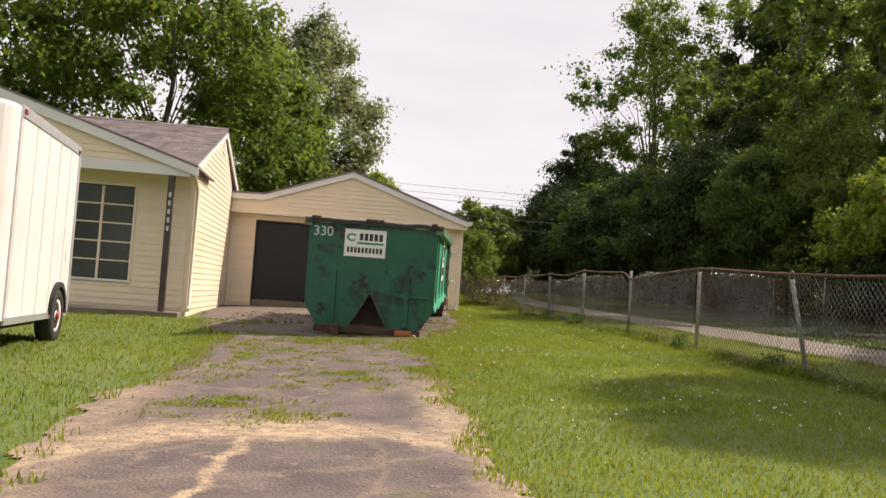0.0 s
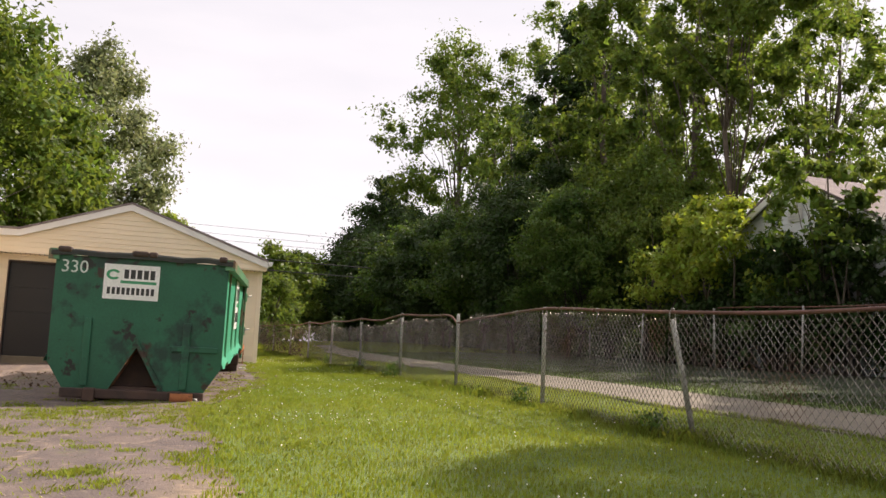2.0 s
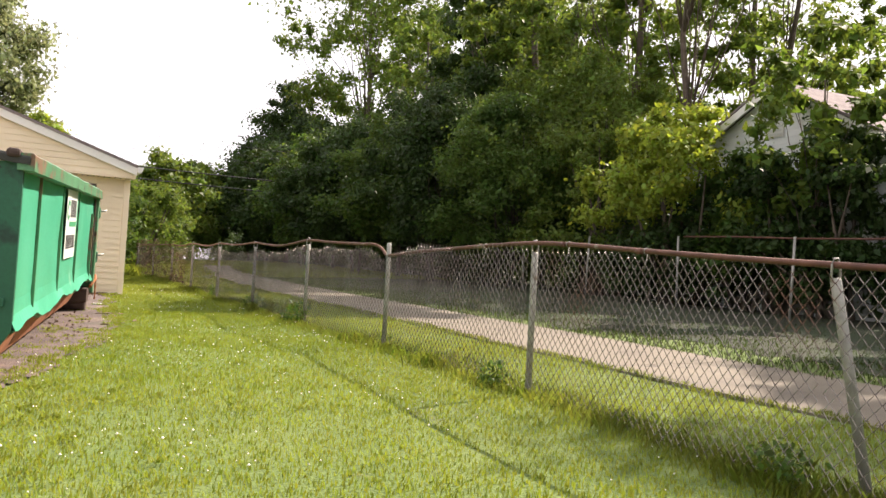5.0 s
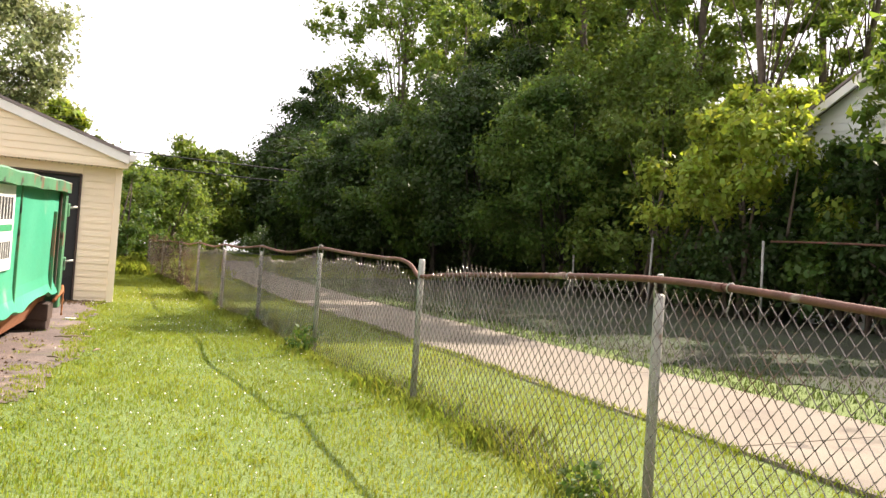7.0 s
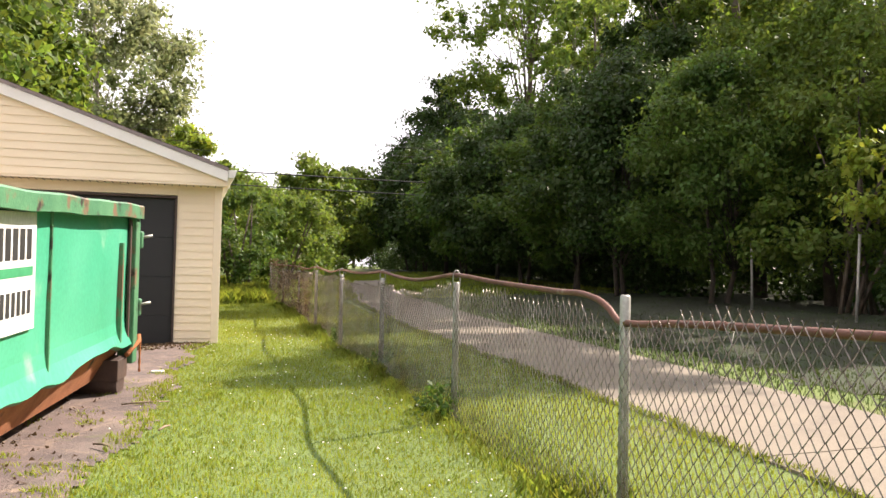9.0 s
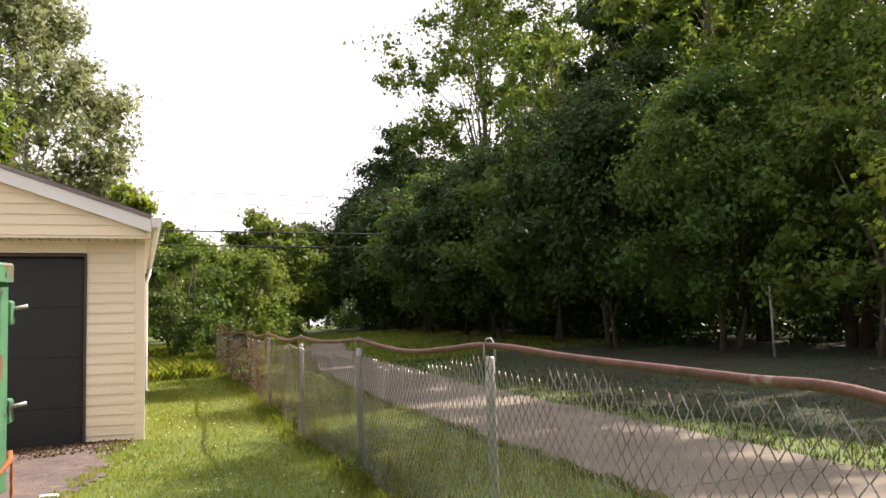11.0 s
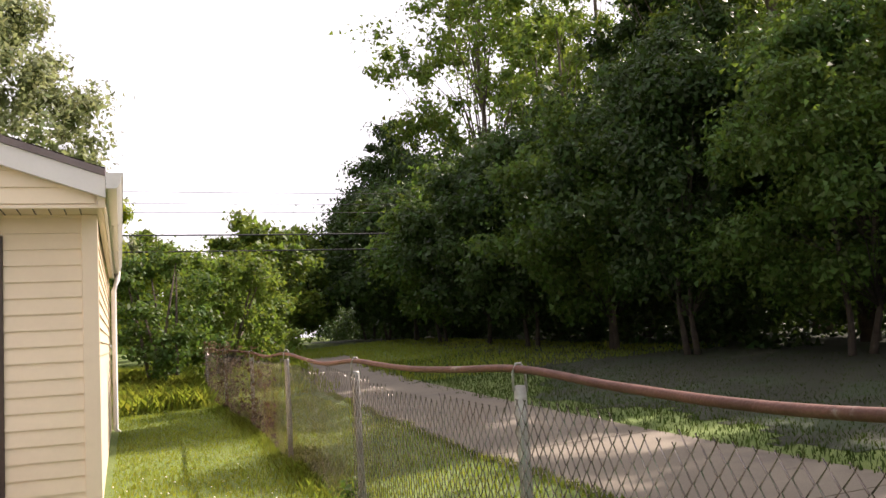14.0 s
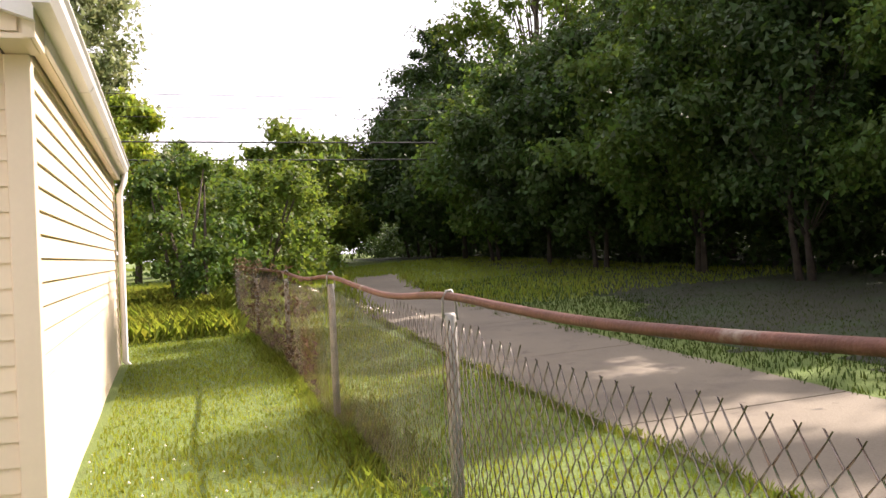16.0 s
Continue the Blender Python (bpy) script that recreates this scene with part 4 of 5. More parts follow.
# ---------- chain-link fences ----------
POSTS = [(1.35, -22.0, 0.80), (1.40, -18.9, 0.84), (1.47, -15.79, 0.87), (1.686, -12.74, 1.0), (1.746, -9.55, 1.10), (1.71, -6.66, 1.10), (1.737, -3.515, 1.08), (1.665, -0.92, 1.08),
         (1.70, 2.2, 1.12), (1.72, 5.2, 1.10), (1.66, 8.2, 1.12), (1.60, 11.2, 1.15)]
fence = thing("chain_link_fence", (1.7, -6.5, gz(1.7, -6.5)), "old chain-link fence with a bent rusty top rail", "fence")
for k, (x, y, top) in enumerate(POSTS):
    lean = (0.21, -0.10) if k == 2 else (0.01, 0.0)
    z0 = gz(x, y) - 0.15
    ob = part("post", tube([(x + lean[0], y + lean[1], z0), (x, y, top - 0.012), (x, y, top)], [0.026, 0.026, 0.02], 12), M["galv"], fence)
    if k in (4,):
        continue
    cap = tube([(x - 0.03, y, top - 0.02), (x - 0.028, y, top + 0.06), (x - 0.012, y + 0.004, top + 0.09), (x + 0.008, y, top + 0.092), (x + 0.026, y, top + 0.06), (x + 0.03, y, top - 0.03)], 0.006, 6)
    part("tie_loop", cap, M["galv"], ob)
# the top rail, sagging and stepping down at the tall post
RAIL = [(1.35, -23.80, 0.8), (1.36, -22.00, 0.84), (1.38, -20.48, 0.85), (1.4, -18.90, 0.88), (1.42, -17.32, 0.88), (1.46, -15.79, 0.93), (1.55, -14.27, 1.0), (1.63, -13.3, 1.053), (1.66, -12.74, 1.068), (1.69, -12.15, 1.06),
        (1.72, -11.14, 1.03), (1.745, -10.04, 0.99), (1.745, -9.6, 0.963), (1.74, -9.5, 0.967), (1.735, -9.38, 1.03), (1.73, -9.22, 1.074), (1.725, -8.7, 1.092), (1.715, -7.64, 1.12), (1.705, -6.62, 1.155),
        (1.71, -6.0, 1.125), (1.725, -5.2, 1.09), (1.73, -4.35, 1.108), (1.73, -3.52, 1.148), (1.72, -2.75, 1.128), (1.7, -2.1, 1.119), (1.68, -1.5, 1.132), (1.665, -0.92, 1.147), (1.67, 0.15, 1.11), (1.7, 1.18, 1.13), (1.7, 2.20, 1.17),
        (1.71, 3.70, 1.13), (1.72, 5.20, 1.16), (1.69, 8.20, 1.18), (1.6, 11.20, 1.2)]
cr = bpy.data.curves.new("rail_line", "CURVE")
cr.dimensions = "3D"
sp = cr.splines.new("BEZIER")
sp.bezier_points.add(len(RAIL) - 1)
for bp_, p in zip(sp.bezier_points, RAIL):
    bp_.co, bp_.handle_left_type, bp_.handle_right_type = p, "AUTO", "AUTO"
cr.bevel_depth, cr.bevel_resolution, cr.resolution_u, cr.use_fill_caps = 0.0165, 4, 8, True
tmp = new("rail_line", cr)
bpy.context.view_layer.update()
rail_me = bpy.data.meshes.new_from_object(tmp.evaluated_get(bpy.context.evaluated_depsgraph_get()))
bpy.data.objects.remove(tmp)
rail_me.materials.clear()
rail_me.materials.append(M["rail"])
rail = adopt("top_rail", rail_me, fence, "bent rusty steel top rail")
rail_y, rail_zs, rail_xs = [p[1] for p in RAIL], [p[2] for p in RAIL], [p[0] for p in RAIL]
for y in (-14.3, -13.3, -11.9, -10.5):
    x, z = float(np.interp(y, rail_y, rail_xs)), float(np.interp(y, rail_y, rail_zs))
    part("tie_wire", tube([(x + 0.021 * math.cos(a), y + 0.002 * i, z + 0.021 * math.sin(a)) for i, a in enumerate(np.linspace(0, 6.6, 11))] + [(x - 0.02, y, z - 0.12)], 0.003, 5), M["galv"], fence)
    part("rail_sleeve", tube([(x, y + 0.05, z), (x, y + 0.11, z)], 0.0195, 10), M["rail"], fence)


def chain_link(y0, y1, top_gap, a=0.0400, radius=0.0032, sides=3):
    """Zigzag wires that hook into one another, from the ground to below (or above) the rail."""
    ys = np.arange(y0, y1, a)
    verts, faces = [], []
    for i, y in enumerate(ys):
        xl = float(np.interp(y, [p[1] for p in POSTS], [p[0] for p in POSTS])) - 0.035
        z_low = gz(xl, y) - 0.02
        z_top = float(np.interp(y, rail_y, rail_zs)) - top_gap(y)
        n = max(4, int((z_top - z_low) / a))
        zz = z_low + np.arange(n + 1) * a
        base = len(verts)
        turned = 1 if (n + i) % 2 else -1
        for k, z in enumerate(np.r_[zz, zz[-1] + 0.02]):
            right = (min(k, n) + i) % 2
            droop = 0.012 * math.sin(y * 3.1 + z * 2)
            c = (xl + 0.012 * math.sin(1.7 * y) + (0.003 if right else -0.003), y + (a if right else 0.0) + 0.015 * turned * (k > n), z + droop)   # the cut ends are twisted past each other
            for s in range(sides):
                t = 2 * math.pi * s / sides
                verts.append((c[0] + radius * math.cos(t), c[1] + 0.75 * radius * math.sin(t), c[2] + 0.75 * radius * math.sin(t) * (1 if right else -1)))
        for k in range(n + 1):
            for s in range(sides):
                p, q = base + k * sides, base + (k + 1) * sides
                faces.append((p + s, p + (s + 1) % sides, q + (s + 1) % sides, q + s))
    return arrays("chain_link", np.array(verts), np.array(faces), M["wire"], True)


def top_gap(y):
    if y < -9.55:
        return 0.02 - 0.08 * max(0.0, min(1.0, 1.0 - abs(y + 10.55) / 1.2))
    return float(np.interp(y, [-9.5, -8, -6.7, -5, -3.6, -2.5, -1.8, -0.95, 2], [0.035, 0.05, 0.075, 0.095, 0.115, 0.15, 0.135, 0.05, 0.06])) + 0.012 * math.sin(5.1 * y)


for (xa, ya, _), (xb, yb, _) in zip(POSTS, POSTS[1:]):
    adopt("chain_link", chain_link(ya + 0.03, yb - 0.02, top_gap, radius=0.0032 if ya < -1 else 0.0019), fence)

back_fence = thing("boundary_fence", (10.7, 0.0, gz(10.7, 0)), "far chain-link fence in the shade of the trees", "fence")
for y in np.arange(-19.7, 3.2, 3.18):
    x = 10.6 + 0.03 * math.sin(y)
    z = gz(x, y)
    part("post", tube([(x + 0.05 * math.sin(y * 3), y, z - 0.1), (x, y, z + 1.52)], 0.026, 8), M["galv"], back_fence)
part("top_rail", tube([(10.6, y, gz(10.6, y) + 1.50 + 0.02 * math.sin(y)) for y in np.arange(-19, -3, 1.5)], 0.018, 6), M["rail"], back_fence)

# ---------- trees, shrubs ----------
def leaves(centres, radii, count, size, seed, squash=0.8, droop=0.25, simple=False):
    """Leaf blades gathered in clumps: each is a folded rhombus."""
    r = np.random.default_rng(seed)
    k = r.integers(0, len(centres), count)
    d = r.normal(size=(count, 3))
    d /= np.linalg.norm(d, axis=1)[:, None]
    rad = radii[k] * np.abs(r.normal(0.62, 0.36, count))
    uneven = r.uniform(0.55, 1.55, (len(centres), 3)) * (1, 1, squash)
    p = centres[k] + d * rad[:, None] * uneven[k]
    n = d * 0.6 + r.normal(size=(count, 3)) * 0.6 + (0, 0, 0.45)
    n /= np.linalg.norm(n, axis=1)[:, None]
    u = np.cross(n, r.normal(size=(count, 3)))
    u /= np.linalg.norm(u, axis=1)[:, None] + 1e-9
    u[:, 2] -= droop
    w = np.cross(n, u)
    s = (size * (0.6 + 0.8 * r.random(count)))[:, None]
    fold = n * s * 0.10
    if simple:
        v = np.stack([p - u * s * 0.6, p + w * s * 0.48 + u * s * 0.15, p - w * s * 0.3 + u * s * 0.55], 1).reshape(-1, 3)
        return v, np.arange(count * 3).reshape(-1, 3)
    v = np.stack([p - u * s * 0.55, p + w * s * 0.34 + fold, p + u * s * 0.6, p - w * s * 0.34 + fold], 1).reshape(-1, 3)
    f = np.arange(count * 4).reshape(-1, 4)
    return v, f


def tree(name, x, y, height, radius, seed, count=9000, size=0.2, leaf="leaf_mid", bark="bark", low=0.25, clumps=46, label="", category="tree", group="", trunk=None, open_crown=0.0, stems=1):
    """A tapered trunk with limbs that carry leaf clumps; low: where the crown begins, as a share of the height."""
    r = np.random.default_rng(seed)
    z0 = gz(x, y)
    ob = thing(name, (x, y, z0), label, category, group)
    trunk = trunk or height * 0.022
    crown_lo, crown_hi = height * low, height
    c, rr = [], []
    clumps = int(clumps * 1.8)
    while len(c) < clumps:
        q = r.uniform(-1, 1, 3)
        dist = np.linalg.norm(q)
        if dist > 1 or dist < 0.35:
            continue
        zc = (q[2] + 1) / 2
        wide = radius * (0.55 + 0.75 * math.sin(math.pi * min(1, 0.18 + 0.82 * zc) ** 0.9)) / 1.15
        c.append((x + q[0] * wide, y + q[1] * wide, z0 + crown_lo + zc * (crown_hi - crown_lo) * 0.95))
        rr.append(radius * (0.12 + 0.17 * r.random()) * (1 - 0.32 * open_crown))
    c, rr = np.array(c), np.array(rr)
    bm = bmesh.new()
    heads = []
    for s in range(stems):
        sx, sy = (r.normal(0, 0.06 * height * (stems > 1), 2))
        ht = height * (0.86 if stems == 1 else r.uniform(0.6, 0.85))
        wob = r.normal(0, 0.018 * height, (6, 2)).cumsum(0) * 0.6
        line = [(x + sx * 0.3 + wob[k][0] * (k > 0) + sx * k / 6, y + sy * 0.3 + wob[k][1] * (k > 0) + sy * k / 6, z0 - 0.2 + ht * k / 5) for k in range(6)]
        tube(line, [trunk * (1.25 if k == 0 else 1 - 0.17 * k) for k in range(6)], 9, bm)
        heads.append(line)
    part("trunk", bm, M[bark], ob)
    for i in range(0, len(c), 4 if clumps < 150 else 7):
        line = heads[i % len(heads)]
        k = int(np.clip((c[i][2] - z0) / height * 5 - 1, 1, 4))
        a, b = Vector(line[k]), Vector(c[i])
        mid = a.lerp(b, 0.5) + Vector((r.normal(0, 0.05), r.normal(0, 0.05), 0.06)) * (b - a).length
        part("limb", tube([a, mid, b], [trunk * (0.24 - 0.1 * open_crown), trunk * (0.15 - 0.07 * open_crown), trunk * 0.03], 5), M[bark], ob)
    v, f = leaves(c, rr, count, size, seed + 1, simple=True)
    crown = adopt("crown", arrays("crown", v, f, M[leaf]), ob)
    return ob


def shrub(x, y, height, radius, seed, count=7000, size=0.13, leaf="leaf_mid", label="", group="", stretch=1.0, foot=0.12):
    r = np.random.default_rng(seed)
    z0 = gz(x, y)
    ob = thing("shrub", (x, y, z0), label, "shrub", group)
    c, rr = [], []
    for i in range(64):
        a, q, h = r.uniform(0, 2 * math.pi), math.sqrt(r.random()), r.random()
        k = math.sqrt(max(0.05, 1 - (h - 0.25) ** 2 * 1.25))
        c.append((x + radius * q * k * math.cos(a), y + radius * stretch * q * k * math.sin(a), z0 + foot * height + (0.94 - foot) * height * h))
        rr.append(radius * r.uniform(0.11, 0.27))
    c, rr = np.array(c), np.array(rr)
    for i in range(0, 64, 6):
        a, b = Vector((x + r.normal(0, 0.15 * radius), y + r.normal(0, 0.15 * radius), z0 - 0.1)), Vector(c[i])
        part("stem", tube([a, a.lerp(b, 0.5) + Vector((0, 0, 0.1)), b], [0.05, 0.035, 0.012], 5), M["bark"], ob)
    v, f = leaves(c, rr, count, size, seed + 1)
    adopt("foliage", arrays("foliage", v, f, M[leaf]), ob)
    return ob


# overhanging young trees along the edge of the wood
EDGE = "young deciduous tree leaning out over the edge of the wood"
for k, (x, y, h, rad, leaf) in enumerate([(11.0, 4.4, 6.0, 2.3, "leaf_edge"), (10.3, 7.8, 6.6, 2.3, "leaf_dark"), (10.5, 11.2, 6.3, 2.4, "leaf_edge"), (10.4, 15.0, 6.2, 2.4, "leaf_dark"), (10.7, 19.0, 6.4, 2.5, "leaf_dark"),
                                         (10.8, 23.2, 6.5, 2.5, "leaf_edge"), (11.0, 27.8, 6.6, 2.6, "leaf_dark"), (11.4, 33.0, 7.2, 2.7, "leaf_dark"), (12.0, 39.0, 8.0, 2.9, "leaf_dark")]):
    tree("tree", x, y, h, rad, 160 + k, 56000 if k < 5 else 28000, 0.072 + 0.0036 * max(0, y), leaf, "dark_bark", low=0.12, clumps=64, label=EDGE, group="young trees at the edge of the wood", trunk=0.06, stems=2)
# dense row behind the far fence
ROW = "dense dark green deciduous tree leafed down to the ground"
# the first two take a lighter leaf in place of sunlight on them
for k, (x, y, h, rad) in enumerate([(13.6, 3.6, 7.4, 2.6), (14.2, 7.4, 8.2, 2.9), (14.0, 11.6, 8.6, 3.0), (14.2, 15.6, 8.4, 3.1), (14.0, 20.4, 8.6, 3.2), (13.9, 25.2, 8.0, 3.2), (13.6, 30.4, 8.4, 3.4), (14.2, 36.0, 9.0, 3.6), (14.4, 42.0, 9.5, 3.8)]):
    tree("tree", x, y, h, rad, 100 + k, 46000 if k < 4 else 28000, 0.105 + 0.010 * k, "leaf_mid" if k < 2 else "leaf_dark", "dark_bark", low=0.2, clumps=60, label=ROW, group="row of dark trees", trunk=0.13, stems=2)
tree("tree", 15.8, 46.0, 14.5, 3.1, 130, 30000, 0.2, "leaf_dark", low=0.08, clumps=60, label="rounded dark green tree at the far end of the row", group="row of dark trees", trunk=0.2)
# tall trees behind them
TALL = "tall deciduous tree with an open spreading crown"
for k, (x, y, h, rad, n) in enumerate([(19.6, 41.5, 25, 5.7, 25000), (27.5, 40.0, 29, 7.0, 24000), (20.5, 31.0, 17, 4.2, 9000), (26.0, 29.0, 21, 5.4, 9000), (18.2, 17.5, 18.5, 3.2, 40000), (25.0, 19.0, 19, 4.6, 14000), (16.6, 11.2, 18.0, 3.7, 34000),
                                      (16.8, 6.2, 16.5, 3.5, 20000), (24.5, 8.4, 20.0, 4.2, 12000), (29.5, -3.0, 18, 5.4, 16000), (17.6, -10.4, 14.5, 3.9, 30000), (18.5, -20.5, 12.0, 3.2, 20000), (21.4, 3.6, 15.0, 2.8, 12000), (16.4, -13.4, 18.5, 4.2, 44000),
                                      (18.0, -25.5, 19, 5.2, 28000)]):
    tree("tree", x, y, h, rad, 200 + k, n, 0.16 + 0.0018 * max(0, y), "leaf_dark" if k == 4 else "leaf_mid", low=0.28, clumps=76 if k == 0 else 56, label=TALL, group="tall trees", open_crown=0.4 if k in (0, 4) else 1.0, trunk=0.14 + 0.006 * h)
tree("tree", 14.9, 0.7, 14.5, 2.6, 240, 20000, 0.16, "leaf_mid", low=0.58, clumps=46, label=TALL, group="tall trees", open_crown=0.5, trunk=0.16)
# thicket before the white house: sun and shade painted as bright and dark leaves
shrub(11.8, -2.5, 4.6, 2.0, 301, 26000, 0.11, "leaf_bright", "green thicket with arching shoots by the fence, sunlight put into its leaf colour", stretch=1.35, foot=0.42)
shrub(12.2, -4.2, 3.5, 1.5, 306, 14000, 0.11, "leaf_edge", "lower fresh green thicket by the fence", stretch=1.1)
shrub(12.2, 1.2, 4.8, 2.2, 302, 17000, 0.105, "leaf_mid", "mid-green thicket under the trees by the fence", "thicket")
shrub(12.6, -9.2, 3.6, 2.2, 303, 19000, 0.10, "leaf_dark", "low dark green thicket by the fence", "thicket", 1.4)
shrub(12.0, -13.5, 2.6, 2.0, 304, 12000, 0.10, "leaf_dark", "low dark green thicket by the fence", "thicket", 1.5)
shrub(12.2, -18.5, 3.0, 2.0, 305, 8000, 0.11, "leaf_dark", "low dark green thicket by the fence", "thicket", 1.4)
shrub(11.9, -6.7, 4.0, 1.5, 307, 13000, 0.11, "leaf_dark", "tall dark green thicket before a white house", "thicket", 1.2)
tree("tree", 11.5, -6.6, 6.2, 1.3, 310, 4200, 0.15, "leaf_mid", low=0.3, clumps=26, label="slender light green young tree before a white house", trunk=0.06)
shrub(12.1, -2.3, 2.7, 1.9, 308, 15000, 0.10, "leaf_dark", "green thicket below brighter shoots by the fence, shade put into its leaf colour", "thicket")
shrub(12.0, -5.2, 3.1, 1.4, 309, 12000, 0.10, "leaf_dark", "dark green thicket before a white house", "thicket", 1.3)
# behind house and garage
LEFT = "large leafy green tree behind the house"
for k, (x, y, h, rad, n) in enumerate([(-11.5, 14.5, 17.5, 5.6, 17000), (-20.0, 11.0, 18, 6.5, 15000), (-8.0, 21.0, 13.5, 3.6, 10000), (-28.5, 4.0, 17, 6.0, 9000)]):
    tree("tree", x, y, h, rad, 400 + k, int(n * 3.0), 0.225, "leaf_mid", low=0.12, clumps=80, label=LEFT, group="trees behind the house", trunk=0.2)
tree("tree", -6.0, 39.0, 20.5, 4.9, 420, 36000, 0.235, "leaf_silver", "pale_bark", low=0.2, clumps=90, trunk=0.2, label="tall slender tree with pale limbs and silvery leaves", open_crown=0.2)
FARL = "distant rounded green tree at the edge of the meadow"
# leaf_bright puts backlight and haze into the first tree's colour
for k, (x, y, h, rad, leaf) in enumerate([(-0.9, 35, 8.4, 2.3, "leaf_bright"), (-3.0, 41, 11.0, 3.2, "leaf_silver"), (1.4, 46, 7.6, 3.0, "leaf_mid"), (4.8, 31, 6.0, 2.7, "leaf_mid"), (7.8, 38, 6.4, 2.6, "leaf_mid"), (6.0, 50, 7.0, 3.2, "leaf_mid"),
                                         (10.5, 58, 7.8, 3.6, "leaf_mid"), (-9, 44, 8.5, 4.0, "leaf_mid"), (-17, 40, 10, 5.0, "leaf_mid"), (13.0, 66, 9.5, 4.2, "leaf_dark"), (2.0, 62, 8.5, 4.5, "leaf_mid"), (-8, 64, 9, 5, "leaf_mid")]):
    tree("tree", x, y, h, rad, 430 + k, 16000, 0.13 + 0.002 * y, leaf, low=0.08, clumps=44, label=FARL, group="distant trees", trunk=0.14)
shrub(0.9, 15.0, 3.2, 1.5, 450, 13000, 0.09, "leaf_edge", "fresh green shrub at the end of the fence")
shrub(2.6, 18.5, 3.4, 1.8, 451, 14000, 0.10, "leaf_mid", "green shrub at the end of the fence", "shrubs by the fence end")
shrub(3.6, 23.5, 3.4, 2.0, 452, 12000, 0.11, "leaf_mid", "green shrub at the end of the fence", "shrubs by the fence end")

# undergrowth that fills the foot of the row
r = np.random.default_rng(70)
n = 1300
ys = r.uniform(-22, 60, n)
cs = np.c_[np.interp(ys, [-4, 4, 30], [12.6, 11.8, 12.6]) + 12 * r.random(n) ** 1.3, ys, np.zeros(n)]
cs[:, 2] = ground_z(cs[:, 0], cs[:, 1]) + r.uniform(0.0, 2.3, n)
v, f = leaves(cs, r.uniform(0.5, 1.2, n), 240000, 0.14, 71, simple=True)
tagged(new("undergrowth", arrays("undergrowth", v, f, M["leaf_dark"])), "dark tangled undergrowth beneath the trees", "undergrowth", kind="stuff")

# far woods that close the view
r = np.random.default_rng(77)
cs, rs = [], []
for i in range(360):
    a = r.uniform(0, 2 * math.pi)
    d = r.uniform(95, 125)
    h = 11 * r.random() ** 1.4
    cs.append((d * math.cos(a), d * math.sin(a), h))
    rs.append(r.uniform(3.0, 5.5))
v, f = leaves(np.array(cs), np.array(rs), 150000, 0.8, 78, simple=True)
tagged(new("far_woods", arrays("far_woods", v, f, M["leaf_mid"])), "distant belt of green woods", "woods", kind="stuff")

# ---------- white neighbouring house behind the thicket ----------
NX, NY, NZ = 12.5, -4.52, 5.32
nb = thing("neighbour_house", (17.0, NY, gz(17, NY)), "white clapboard house half hidden by trees", "house")
nw = part("gable_wall", prism([(NY - 3.0, 0.2), (NY + 3.0, 0.2), (NY + 3.0, 3.62), (NY, NZ - 0.1), (NY - 3.0, 3.62)], "x", NX, NX + 0.15), M["nb_white"], nb)
lap_boards(nw, lambda u, o, z: (NX - o, u, z), 1.6, NZ - 0.15, lambda z: [(NY - min(3.0, (NZ - 0.1 - z) / 0.5), NY + min(3.0, (NZ - 0.1 - z) / 0.5))], 0.15, M["nb_white"])
for s in (-1, 1):
    part("wall", boxed((NX + 0.15, NY + s * 2.92 - 0.08, 0.2), (NX + 9.0, NY + s * 2.92 + 0.08, 3.6), 0), M["nb_white"], nb)
    edge = [(NY, NZ), (NY + s * 3.3, NZ - 1.65), (NY + s * 3.3, NZ - 1.59), (NY, NZ + 0.06)]
    part("roof", prism(edge if s < 0 else edge[::-1], "x", NX - 0.25, NX + 9.2), M["shingle"], nb)
    rk = [(NY, NZ - 0.02), (NY + s * 3.3, NZ - 1.67), (NY + s * 3.3, NZ - 1.85), (NY, NZ - 0.2)]
    part("rake_board", prism(rk if s < 0 else rk[::-1], "x", NX - 0.24, NX - 0.19), M["trim"], nb)
vent = part("gable_vent", boxed((NX - 0.05, NY - 0.25, NZ - 1.15), (NX - 0.019, NY + 0.25, NZ - 0.55), 0.004), M["trim"], nb)
for k in range(7):
    part("louvre", boxed((NX - 0.065, NY - 0.22, NZ - 1.11 + k * 0.08), (NX - 0.05, NY + 0.22, NZ - 1.07 + k * 0.08), 0.002), M["alu"], vent)

# ---------- overhead cables ----------
for z, rad, y in ((4.85, 0.027, 24.0), (4.30, 0.027, 24.0), (6.4, 0.010, 24.6), (5.7, 0.010, 24.6), (6.05, 0.009, 24.9)):
    pts = [(x, y + 0.02 * x, z + 0.00045 * (x + 2) ** 2 + 0.012 * (8 - x)) for x in np.arange(-45, 46, 4.5)]
    tagged(part("overhead_cable", tube(pts, rad, 5), M["cable"], None), "thin black overhead cable crossing behind the garage", "cable", "overhead cables")

